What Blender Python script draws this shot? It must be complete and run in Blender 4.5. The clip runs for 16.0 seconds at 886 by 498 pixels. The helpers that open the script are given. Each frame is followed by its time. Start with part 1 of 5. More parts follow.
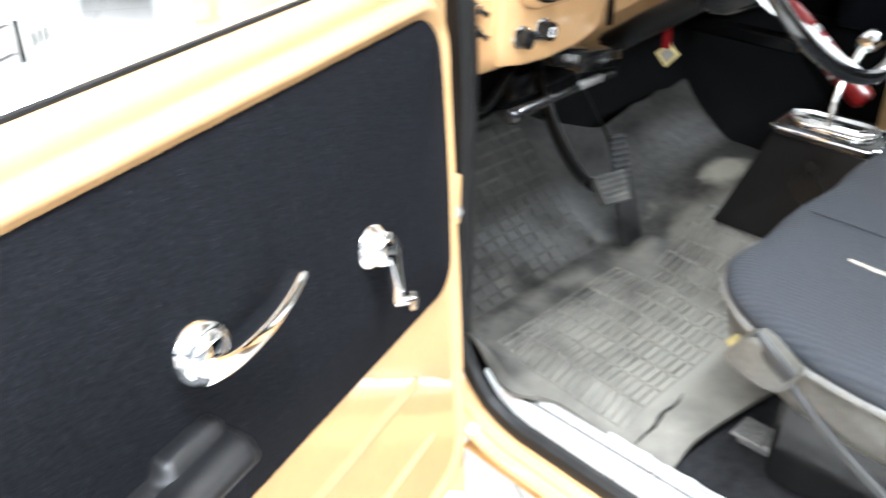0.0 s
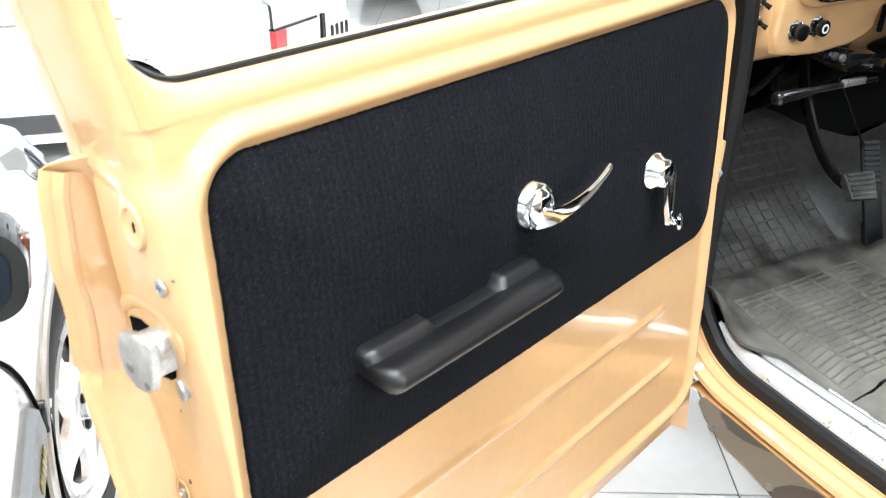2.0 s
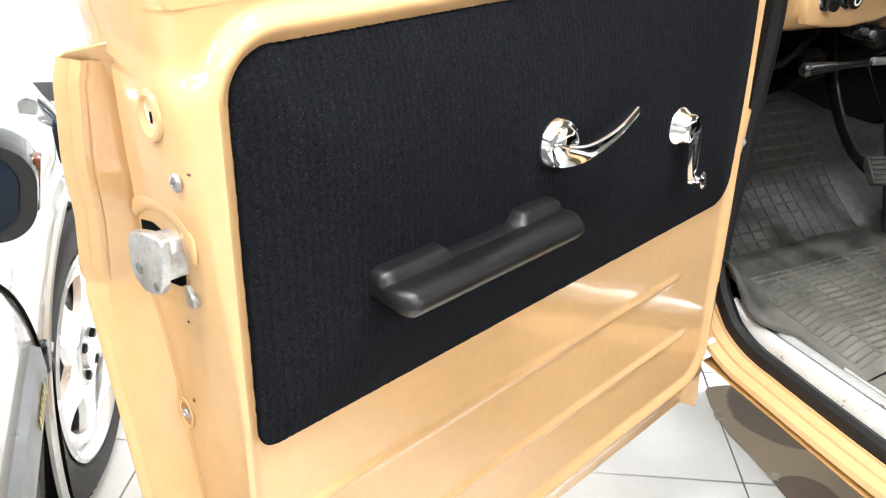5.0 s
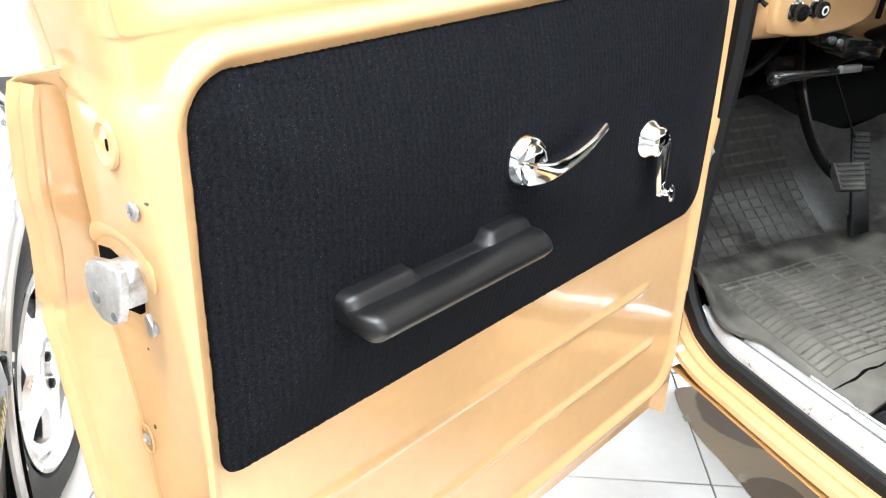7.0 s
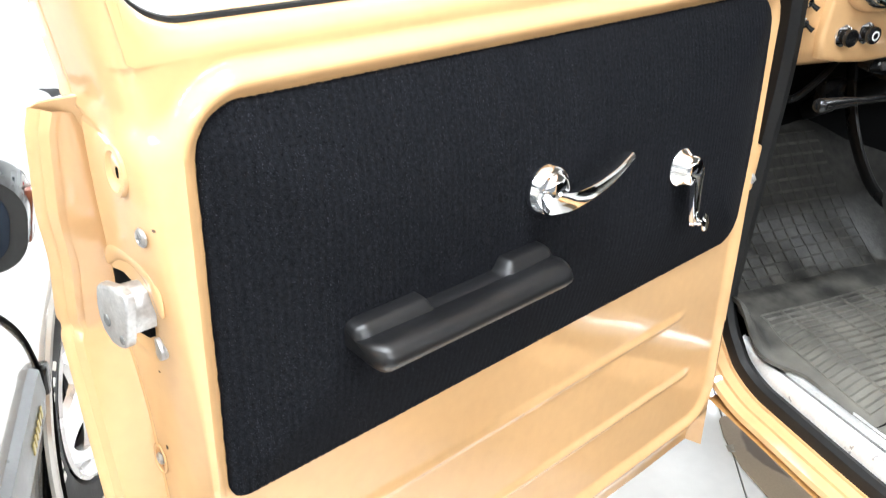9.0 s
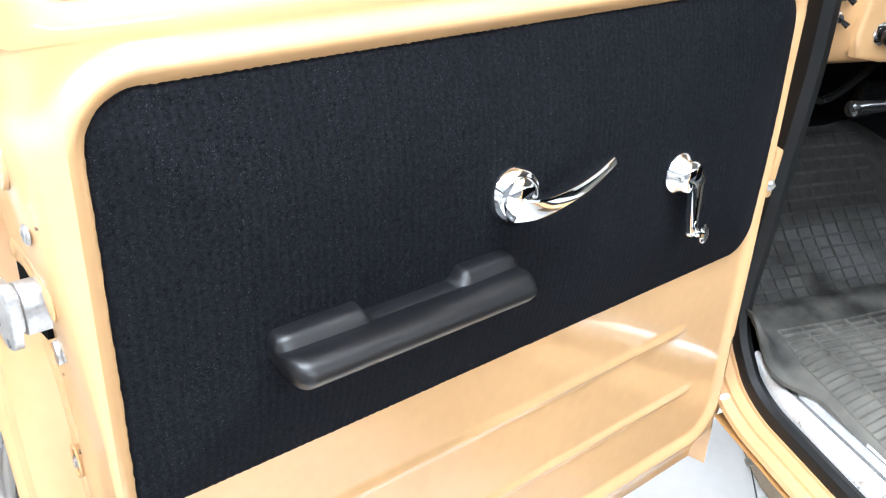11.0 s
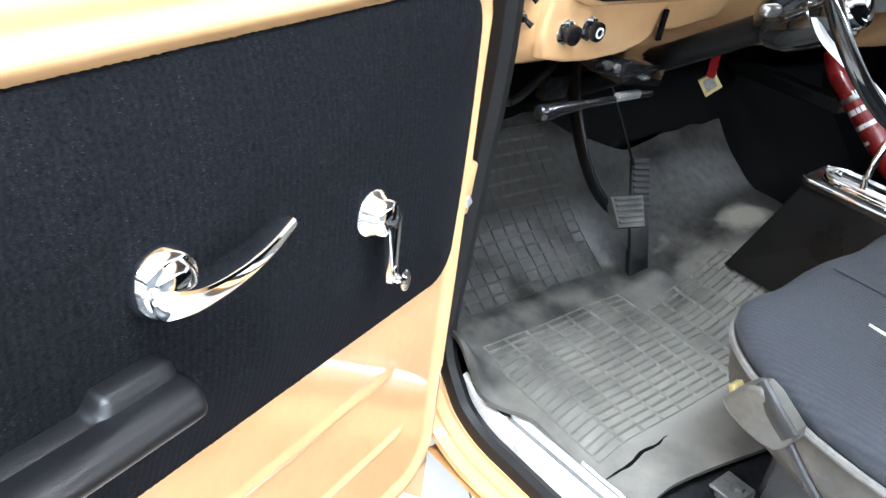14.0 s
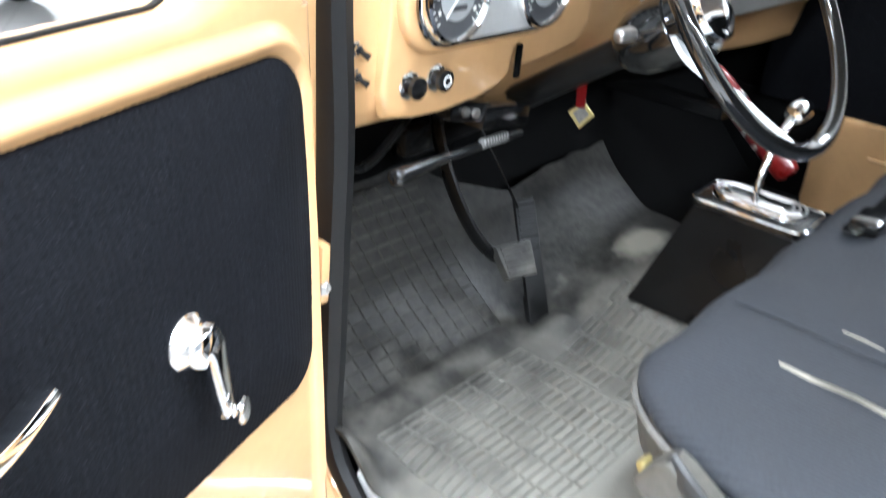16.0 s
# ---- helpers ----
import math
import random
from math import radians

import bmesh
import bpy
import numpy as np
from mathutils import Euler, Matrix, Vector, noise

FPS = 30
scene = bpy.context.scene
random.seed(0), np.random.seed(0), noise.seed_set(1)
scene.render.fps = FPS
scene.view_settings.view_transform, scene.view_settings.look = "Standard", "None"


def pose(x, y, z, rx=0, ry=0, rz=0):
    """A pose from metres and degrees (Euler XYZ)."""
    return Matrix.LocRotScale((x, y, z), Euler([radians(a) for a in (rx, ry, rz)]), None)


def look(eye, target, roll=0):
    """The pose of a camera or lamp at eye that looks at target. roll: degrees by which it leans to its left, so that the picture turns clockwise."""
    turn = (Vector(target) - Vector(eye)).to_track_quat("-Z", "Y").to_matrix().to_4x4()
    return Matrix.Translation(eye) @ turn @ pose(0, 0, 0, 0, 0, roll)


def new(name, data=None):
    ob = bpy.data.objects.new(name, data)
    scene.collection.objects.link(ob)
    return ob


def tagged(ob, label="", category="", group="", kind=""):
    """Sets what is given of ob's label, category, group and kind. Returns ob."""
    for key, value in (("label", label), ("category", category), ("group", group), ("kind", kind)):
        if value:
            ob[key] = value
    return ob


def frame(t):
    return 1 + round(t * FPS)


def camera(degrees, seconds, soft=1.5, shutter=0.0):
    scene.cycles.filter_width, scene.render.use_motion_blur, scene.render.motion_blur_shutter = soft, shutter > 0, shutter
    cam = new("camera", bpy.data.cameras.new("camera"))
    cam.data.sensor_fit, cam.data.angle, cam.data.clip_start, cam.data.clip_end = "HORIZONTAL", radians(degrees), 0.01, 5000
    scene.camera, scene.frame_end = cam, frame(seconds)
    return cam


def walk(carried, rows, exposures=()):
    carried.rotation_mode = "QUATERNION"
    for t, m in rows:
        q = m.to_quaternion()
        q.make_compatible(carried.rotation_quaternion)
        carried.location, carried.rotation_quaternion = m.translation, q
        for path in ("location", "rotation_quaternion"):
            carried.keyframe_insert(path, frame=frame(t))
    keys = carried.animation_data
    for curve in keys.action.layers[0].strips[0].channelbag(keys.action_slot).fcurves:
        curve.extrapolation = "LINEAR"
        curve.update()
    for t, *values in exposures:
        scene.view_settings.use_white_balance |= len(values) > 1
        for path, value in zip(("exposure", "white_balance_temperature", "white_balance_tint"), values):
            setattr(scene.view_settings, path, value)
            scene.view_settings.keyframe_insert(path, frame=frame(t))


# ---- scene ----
cam = camera(53.0, 16.0, soft=1.2, shutter=0.5)
EXPOSURES = [(0.0, 0.90, 6450, 10), (1.0, 0.50, 6250, 10), (2.0, 0.15, 6600, 10), (3.0, -0.05, 7050, 10), (4.0, -0.13, 7100, 10), (6.5, 0.2, 6700, 10), (9.0, 0.15, 6700, 10), (12.0, 0.38, 6000, 10), (16.0, 0.74, 6200, 10)]
PATH = [
    (0, (-0.852, -0.625, 1.379), (0.397, 0.572, 0.375), 1.1),
    (0.5, (-0.922, -0.663, 1.357), (0.1, 0.758, 0.39), 0.3),
    (1, (-0.952, -0.719, 1.37), (-0.045, 0.764, 0.382), 1.7),
    (1.5, (-1.021, -0.767, 1.383), (-0.165, 0.753, 0.403), 1.9),
    (2, (-1.104, -0.801, 1.37), (-0.208, 0.713, 0.419), 1.7),
    (2.5, (-1.145, -0.823, 1.342), (-0.208, 0.669, 0.396), 4.4),
    (3, (-1.153, -0.825, 1.33), (-0.211, 0.687, 0.421), 5.4),
    (3.5, (-1.142, -0.824, 1.315), (-0.179, 0.678, 0.412), 5.3),
    (4, (-1.136, -0.813, 1.304), (-0.173, 0.674, 0.376), 5.0),
    (4.2, (-1.134, -0.811, 1.294), (-0.213, 0.701, 0.364), 5.5),
    (6.3, (-1.102, -0.796, 1.293), (-0.221, 0.723, 0.336), 3.8),
    (6.5, (-1.105, -0.79, 1.301), (-0.207, 0.714, 0.335), 4.7),
    (7, (-1.105, -0.789, 1.315), (-0.167, 0.694, 0.356), 5.2),
    (7.5, (-1.102, -0.786, 1.324), (-0.17, 0.72, 0.394), 4.9),
    (8, (-1.084, -0.787, 1.335), (-0.192, 0.753, 0.422), 5.3),
    (8.5, (-1.075, -0.794, 1.338), (-0.224, 0.769, 0.427), 4.6),
    (9, (-1.064, -0.797, 1.329), (-0.238, 0.76, 0.385), 4.5),
    (9.2, (-1.053, -0.792, 1.33), (-0.236, 0.754, 0.36), 4.7),
    (11.5, (-0.926, -0.744, 1.326), (-0.241, 0.844, 0.321), 5.6),
    (12, (-0.889, -0.687, 1.312), (-0.097, 0.849, 0.304), 6.3),
    (12.2, (-0.847, -0.658, 1.306), (0.044, 0.817, 0.291), 8.1),
    (12.5, (-0.845, -0.625, 1.322), (0.226, 0.761, 0.356), 9.8),
    (13, (-0.852, -0.588, 1.324), (0.366, 0.705, 0.404), 12.4),
    (13.5, (-0.852, -0.581, 1.323), (0.397, 0.668, 0.386), 13.2),
    (14, (-0.822, -0.588, 1.316), (0.445, 0.609, 0.336), 11.7),
    (14.5, (-0.811, -0.599, 1.318), (0.462, 0.605, 0.353), 9.8),
    (15, (-0.811, -0.598, 1.32), (0.507, 0.569, 0.37), 9.6),
    (15.5, (-0.793, -0.58, 1.324), (0.609, 0.511, 0.405), 8.8),
    (15.8, (-0.73, -0.548, 1.312), (0.695, 0.502, 0.382), 6.1),
    (16, (-0.669, -0.541, 1.322), (0.728, 0.569, 0.42), 5.8),
]
# the truck's frame stands a little nose up on the level floor
CAB = pose(0, 0, 0.51, 3.0) @ pose(0, 0, -0.51)
walk(cam, [(t, CAB @ look(eye, target, roll)) for t, eye, target, roll in PATH], EXPOSURES)
scene.view_settings.exposure = 0.0
# ---- world and light: a bright showroom under fluorescent lamps ----
world = bpy.data.worlds.new("room_air")
scene.world = world
world.use_nodes = True
world.node_tree.nodes["Background"].inputs[0].default_value = (0.86, 0.97, 1.0, 1)
world.node_tree.nodes["Background"].inputs[1].default_value = 0.25
LAMP_POWER = 172.0
LAMP_ROWS = [(-4.2, -0.75), (-1.3, -0.75), (-2.7, 2.6), (1.7, 4.3), (-1.3, -3.7), (1.7, -3.7), (4.5, -0.75), (4.2, 4.0)]  # tubes in lines across the room, unseen; (1.7, -3.7) added to brighten the dash
for lx, ly in LAMP_ROWS:
    data = bpy.data.lights.new("ceiling_lamp_light", "AREA")
    data.shape, data.size, data.size_y, data.energy, data.color = "RECTANGLE", 2.4, 0.28, LAMP_POWER, (0.87, 0.96, 1.06)
    new("ceiling_lamp_light", data).matrix_world = pose(lx, ly, 3.12)


# ---- materials ----
def node_mat(name, color, rough=0.5, metal=0.0, vary=0.12, scale=6.0, fine=90.0, bump=0.0, bump_scale=200.0, coat=0.0, rough_vary=0.08, spec=0.5):
    """A surface with colour variation at two scales, uneven gloss and fine relief."""
    m = bpy.data.materials.new(name)
    m.use_nodes = True
    nt = m.node_tree
    bs = nt.nodes["Principled BSDF"]
    co = nt.nodes.new("ShaderNodeTexCoord")
    n1, n2 = nt.nodes.new("ShaderNodeTexNoise"), nt.nodes.new("ShaderNodeTexNoise")
    n1.inputs["Scale"].default_value, n2.inputs["Scale"].default_value = scale, fine
    n1.inputs["Detail"].default_value = 5
    for n in (n1, n2):
        nt.links.new(co.outputs["Object"], n.inputs["Vector"])
    add = nt.nodes.new("ShaderNodeMath")
    add.operation = "ADD"
    nt.links.new(n1.outputs["Fac"], add.inputs[0])
    nt.links.new(n2.outputs["Fac"], add.inputs[1])
    ramp = nt.nodes.new("ShaderNodeMapRange")
    ramp.inputs["From Min"].default_value, ramp.inputs["From Max"].default_value = 0.6, 1.4
    ramp.inputs["To Min"].default_value, ramp.inputs["To Max"].default_value = 1 - vary, 1 + vary
    nt.links.new(add.outputs[0], ramp.inputs["Value"])
    mul = nt.nodes.new("ShaderNodeVectorMath")
    mul.operation = "SCALE"
    mul.inputs[0].default_value = color
    nt.links.new(ramp.outputs[0], mul.inputs["Scale"])
    nt.links.new(mul.outputs[0], bs.inputs["Base Color"])
    rr = nt.nodes.new("ShaderNodeMapRange")
    rr.inputs["From Min"].default_value, rr.inputs["From Max"].default_value = 0.3, 0.7
    rr.inputs["To Min"].default_value, rr.inputs["To Max"].default_value = max(0.01, rough - rough_vary), rough + rough_vary
    nt.links.new(n1.outputs["Fac"], rr.inputs["Value"])
    nt.links.new(rr.outputs[0], bs.inputs["Roughness"])
    bs.inputs["Metallic"].default_value, bs.inputs["Coat Weight"].default_value = metal, coat
    bs.inputs["Coat Roughness"].default_value, bs.inputs["Specular IOR Level"].default_value = 0.04, spec
    if bump:
        nb, b = nt.nodes.new("ShaderNodeTexNoise"), nt.nodes.new("ShaderNodeBump")
        nb.inputs["Scale"].default_value, nb.inputs["Detail"].default_value = bump_scale, 3
        nt.links.new(co.outputs["Object"], nb.inputs["Vector"])
        nt.links.new(nb.outputs["Fac"], b.inputs["Height"])
        b.inputs["Strength"].default_value, b.inputs["Distance"].default_value = bump, 0.002
        nt.links.new(b.outputs[0], bs.inputs["Normal"])
    return m


def node_of(m, kind):
    return next(n for n in m.node_tree.nodes if n.bl_idname == kind)


PAINT = node_mat("tan_paint", (0.605, 0.366, 0.173), 0.5, 0, 0.05, 5, 60, 0.03, 16, coat=1.0, rough_vary=0.05, spec=0.12)
PAINT_WORN = node_mat("tan_paint_worn", (0.55, 0.29, 0.10), 0.38, 0, 0.16, 14, 120, 0.1, 60, coat=0.2)
PAINT.node_tree.nodes["Principled BSDF"].inputs["Coat Roughness"].default_value = 0.015
CHROME = node_mat("chrome", (0.86, 0.87, 0.88), 0.05, 1, 0.03, 8, 90, rough_vary=0.03)
STEEL = node_mat("zinc_steel", (0.44, 0.43, 0.415), 0.36, 1, 0.2, 40, 300, 0.2, 300)
ZINC = node_mat("cast_zinc", (0.47, 0.465, 0.455), 0.36, 0.75, 0.25, 60, 260, 0.3, 220)
ALU = node_mat("worn_aluminium", (0.78, 0.78, 0.77), 0.34, 0.55, 0.14, 30, 260, 0.12, 400)
RUBBER = node_mat("black_rubber", (0.010, 0.010, 0.010), 0.5, 0, 0.25, 20, 200, 0.1, 150, spec=0.28)
VINYL = node_mat("black_vinyl", (0.0055, 0.0055, 0.006), 0.35, 0, 0.2, 20, 300, 0.16, 800, rough_vary=0.04, spec=0.48)
BLACK_METAL = node_mat("black_metal", (0.008, 0.008, 0.008), 0.17, 0, 0.3, 20, 200, 0.06, 200, spec=0.4, rough_vary=0.05)
GLOSS_BLACK = node_mat("gloss_black", (0.006, 0.006, 0.006), 0.07, 0, 0.3, 20, 200, spec=0.6, rough_vary=0.03, coat=0.8)
DARK = node_mat("dark_felt", (0.004, 0.004, 0.004), 0.95, 0, 0.3, 10, 200, 0.2, 300, spec=0.05)
CARPET = node_mat("black_carpet", (0.018, 0.018, 0.019), 0.95, 0, 0.7, 60, 700, 0.6, 600, spec=0.1)
SOFT_BLACK = node_mat("soft_black_plastic", (0.014, 0.014, 0.0135), 0.45, 0, 0.3, 15, 150, 0.1, 300)
CAB_DIMMER = node_mat("cab_dimmer_grey", (0.20, 0.195, 0.185), 0.9, 0, 0.1, 8, 200, 0.2, 300)
# mat base set low so the toe board looks shaded
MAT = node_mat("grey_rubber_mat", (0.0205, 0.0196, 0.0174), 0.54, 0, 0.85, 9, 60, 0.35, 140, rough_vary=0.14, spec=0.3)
MAT_WORN_SHEEN = node_mat("worn_sheen_rubber", (0.100, 0.096, 0.086), 0.45, 0, 0.9, 9, 70, 0.2, 150, rough_vary=0.15)
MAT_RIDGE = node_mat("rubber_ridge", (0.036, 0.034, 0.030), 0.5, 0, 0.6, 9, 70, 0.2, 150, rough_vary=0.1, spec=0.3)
SEAT = node_mat("blue_grey_cloth", (0.027, 0.030, 0.035), 0.9, 0, 0.30, 6, 250, 0.3, 500)
SEAT_BASE = node_mat("grey_vinyl", (0.070, 0.066, 0.056), 0.42, 0, 0.25, 8, 120, 0.15, 300)
WORN_PIPING = node_mat("worn_piping", (0.12, 0.115, 0.105), 0.4, 0, 0.4, 20, 120)
PLASTIC = node_mat("dark_plastic", (0.05, 0.05, 0.05), 0.32, 0, 0.2, 10, 150, 0.1, 300)
FOAM = node_mat("pale_foam", (0.44, 0.40, 0.33), 0.9, 0, 0.15, 60, 300, 0.3, 300)
WHITE_CAR = node_mat("white_car_paint", (0.80, 0.80, 0.79), 0.2, 0, 0.03, 3, 40, coat=0.6)
SILVER_CAR = node_mat("silver_car_paint", (0.56, 0.555, 0.535), 0.14, 0.35, 0.04, 3, 300, coat=0.9)
TYRE = node_mat("tyre_rubber", (0.022, 0.022, 0.023), 0.65, 0, 0.3, 12, 120, 0.2, 120)
TYRE_GREY = node_mat("dusty_tyre", (0.16, 0.16, 0.16), 0.7, 0, 0.2, 12, 120, 0.2, 120)
RIM = node_mat("silver_alloy", (0.80, 0.80, 0.81), 0.25, 0.6, 0.05, 10, 100)
RED_LENS = node_mat("red_lens", (0.62, 0.02, 0.025), 0.12, 0, 0.1, 20, 80, coat=0.7)
AMBER_LENS = node_mat("amber_lens", (0.16, 0.05, 0.03), 0.15, 0, 0.1, 20, 80, coat=0.6)
CLEAR_LENS = node_mat("pale_lens", (0.75, 0.62, 0.58), 0.12, 0, 0.1, 20, 80, coat=0.7)
GLASS_DARK = node_mat("dark_glass", (0.02, 0.025, 0.03), 0.05, 0, 0.1, 3, 30, coat=0.5)
MIRROR_DARK = node_mat("dark_mirror", (0.010, 0.016, 0.026), 0.08, 0, 0.2, 6, 60, spec=0.10)
CONSOLE_BLACK = node_mat("console_black", (0.004, 0.004, 0.004), 0.3, 0, 0.3, 12, 150, 0.1, 300, spec=0.25)
CHIP = node_mat("bare_rusty_steel", (0.10, 0.055, 0.03), 0.7, 0, 0.4, 60, 300, 0.3, 300)
RED = node_mat("red_enamel", (0.18, 0.010, 0.009), 0.3, 0, 0.15, 15, 100, coat=0.3)
RED_CLOTH = node_mat("red_cloth", (0.17, 0.007, 0.008), 0.85, 0, 0.3, 60, 400, 0.2, 400, spec=0.1)
WHITE = node_mat("white_print", (0.8, 0.79, 0.75), 0.5, 0, 0.06, 15, 100)
TILE = node_mat("white_floor_tile", (0.80, 0.79, 0.77), 0.10, 0, 0.04, 2.5, 30, 0.02, 12, rough_vary=0.05)
DULL_GREY = node_mat("dull_grey_metal", (0.15, 0.147, 0.14), 0.6, 0.2, 0.4, 40, 200)
CARDBOARD = node_mat("brown_cardboard", (0.34, 0.255, 0.165), 0.6, 0, 0.12, 7, 200, 0.05, 300)
GROUT = node_mat("grey_grout", (0.16, 0.16, 0.15), 0.85, 0, 0.25, 20, 200)
PLASTER = node_mat("white_plaster", (0.80, 0.79, 0.77), 0.75, 0, 0.04, 2, 60, 0.1, 80)
WALL_UNSEEN = node_mat("unseen_dark_wall", (0.13, 0.132, 0.136), 0.6, 0, 0.08, 2, 60, 0.1, 80)
DIAL = node_mat("dark_dial", (0.05, 0.052, 0.055), 0.4, 0, 0.1, 20, 200)
GAUGE_GREY = node_mat("gauge_grey", (0.30, 0.31, 0.31), 0.4, 0, 0.08, 30, 200)
DASH_SILVER = node_mat("silver_dash_plate", (0.55, 0.56, 0.55), 0.35, 0.3, 0.06, 12, 200)
KEY_GOLD = node_mat("dull_gold", (0.38, 0.31, 0.13), 0.4, 0.7, 0.2, 40, 200)


def corduroy():
    """Black ribbed cloth with an uneven weave and pale lint."""
    m = node_mat("black_corduroy", (0.0086, 0.0090, 0.0108), 0.95, 0, 0.95, 330, 1000, 0.0)
    nt = m.node_tree
    bs = nt.nodes["Principled BSDF"]
    co = node_of(m, "ShaderNodeTexCoord")
    wave, ns, lint, streak, b = (nt.nodes.new(k) for k in ("ShaderNodeTexWave", "ShaderNodeTexNoise", "ShaderNodeTexNoise", "ShaderNodeTexNoise", "ShaderNodeBump"))
    wave.bands_direction = "X"
    wave.inputs["Scale"].default_value, wave.inputs["Distortion"].default_value = 39.0, 0.9
    wave.inputs["Detail"].default_value, wave.inputs["Detail Scale"].default_value = 3, 3.0
    ns.inputs["Scale"].default_value, lint.inputs["Scale"].default_value, streak.inputs["Scale"].default_value = 650, 720, 1.0
    nt.links.new(co.outputs["Object"], wave.inputs["Vector"])
    for n in (ns, lint):
        nt.links.new(co.outputs["Object"], n.inputs["Vector"])
    stretch = nt.nodes.new("ShaderNodeMapping")
    stretch.inputs["Scale"].default_value = (60.0, 60.0, 6.0)
    nt.links.new(co.outputs["Object"], stretch.inputs["Vector"])
    nt.links.new(stretch.outputs[0], streak.inputs["Vector"])
    high = nt.nodes.new("ShaderNodeMath")
    high.operation = "MULTIPLY_ADD"
    nt.links.new(ns.outputs["Fac"], high.inputs[0])
    high.inputs[1].default_value = 0.5
    nt.links.new(wave.outputs["Fac"], high.inputs[2])
    nt.links.new(high.outputs[0], b.inputs["Height"])
    b.inputs["Strength"].default_value, b.inputs["Distance"].default_value = 0.18, 0.002
    nt.links.new(b.outputs[0], bs.inputs["Normal"])
    # lint stands out pale, in upright streaks here and there
    both = nt.nodes.new("ShaderNodeMath")
    both.operation = "MULTIPLY_ADD"
    nt.links.new(streak.outputs["Fac"], both.inputs[0])
    both.inputs[1].default_value = 0.2
    nt.links.new(lint.outputs["Fac"], both.inputs[2])
    cut, mix = nt.nodes.new("ShaderNodeMapRange"), nt.nodes.new("ShaderNodeMix")
    cut.inputs["From Min"].default_value, cut.inputs["From Max"].default_value = 0.745, 0.90
    nt.links.new(both.outputs[0], cut.inputs["Value"])
    mix.data_type = "RGBA"
    nt.links.new(cut.outputs[0], mix.inputs[0])
    # the pile is paler on the ribs than in the cords between them
    rib, tone = nt.nodes.new("ShaderNodeMapRange"), nt.nodes.new("ShaderNodeMix")
    rib.inputs["From Min"].default_value, rib.inputs["From Max"].default_value = 0.15, 0.85
    rib.inputs["To Min"].default_value, rib.inputs["To Max"].default_value = 1.0, 0.0
    nt.links.new(wave.outputs["Fac"], rib.inputs["Value"])
    tone.data_type, tone.blend_type = "RGBA", "MULTIPLY"
    nt.links.new(rib.outputs[0], tone.inputs[0])
    nt.links.new(bs.inputs["Base Color"].links[0].from_socket, tone.inputs[6])
    tone.inputs[7].default_value = (0.84, 0.84, 0.84, 1)
    nt.links.new(tone.outputs[2], mix.inputs[6])
    mix.inputs[7].default_value = (0.054, 0.057, 0.068, 1)
    nt.links.new(mix.outputs[2], bs.inputs["Base Color"])
    bs.inputs["Sheen Weight"].default_value, bs.inputs["Sheen Roughness"].default_value = 0.012, 0.4
    bs.inputs["Sheen Tint"].default_value = (0.85, 0.88, 1.0, 1)
    bs.inputs["Specular IOR Level"].default_value = 0.03
    return m


CORDUROY = corduroy()


def add_ribs(m, scale, strength, tint):
    """Woven ribs on a cloth: a wave in relief and a little in colour."""
    nt = m.node_tree
    bs = nt.nodes["Principled BSDF"]
    wave, b, mix = (nt.nodes.new(k) for k in ("ShaderNodeTexWave", "ShaderNodeBump", "ShaderNodeMix"))
    wave.bands_direction = "X"
    wave.inputs["Scale"].default_value, wave.inputs["Distortion"].default_value = scale, 0.6
    nt.links.new(node_of(m, "ShaderNodeTexCoord").outputs["Object"], wave.inputs["Vector"])
    old = node_of(m, "ShaderNodeBump")
    nt.links.new(wave.outputs["Fac"], b.inputs["Height"])
    nt.links.new(old.outputs[0], b.inputs["Normal"])
    b.inputs["Strength"].default_value, b.inputs["Distance"].default_value = strength, 0.002
    nt.links.new(b.outputs[0], bs.inputs["Normal"])
    mix.data_type = "RGBA"
    mix.blend_type = "MULTIPLY"
    nt.links.new(wave.outputs["Fac"], mix.inputs[0])
    nt.links.new(bs.inputs["Base Color"].links[0].from_socket, mix.inputs[6])
    mix.inputs[7].default_value = (*tint, 1)
    nt.links.new(mix.outputs[2], bs.inputs["Base Color"])


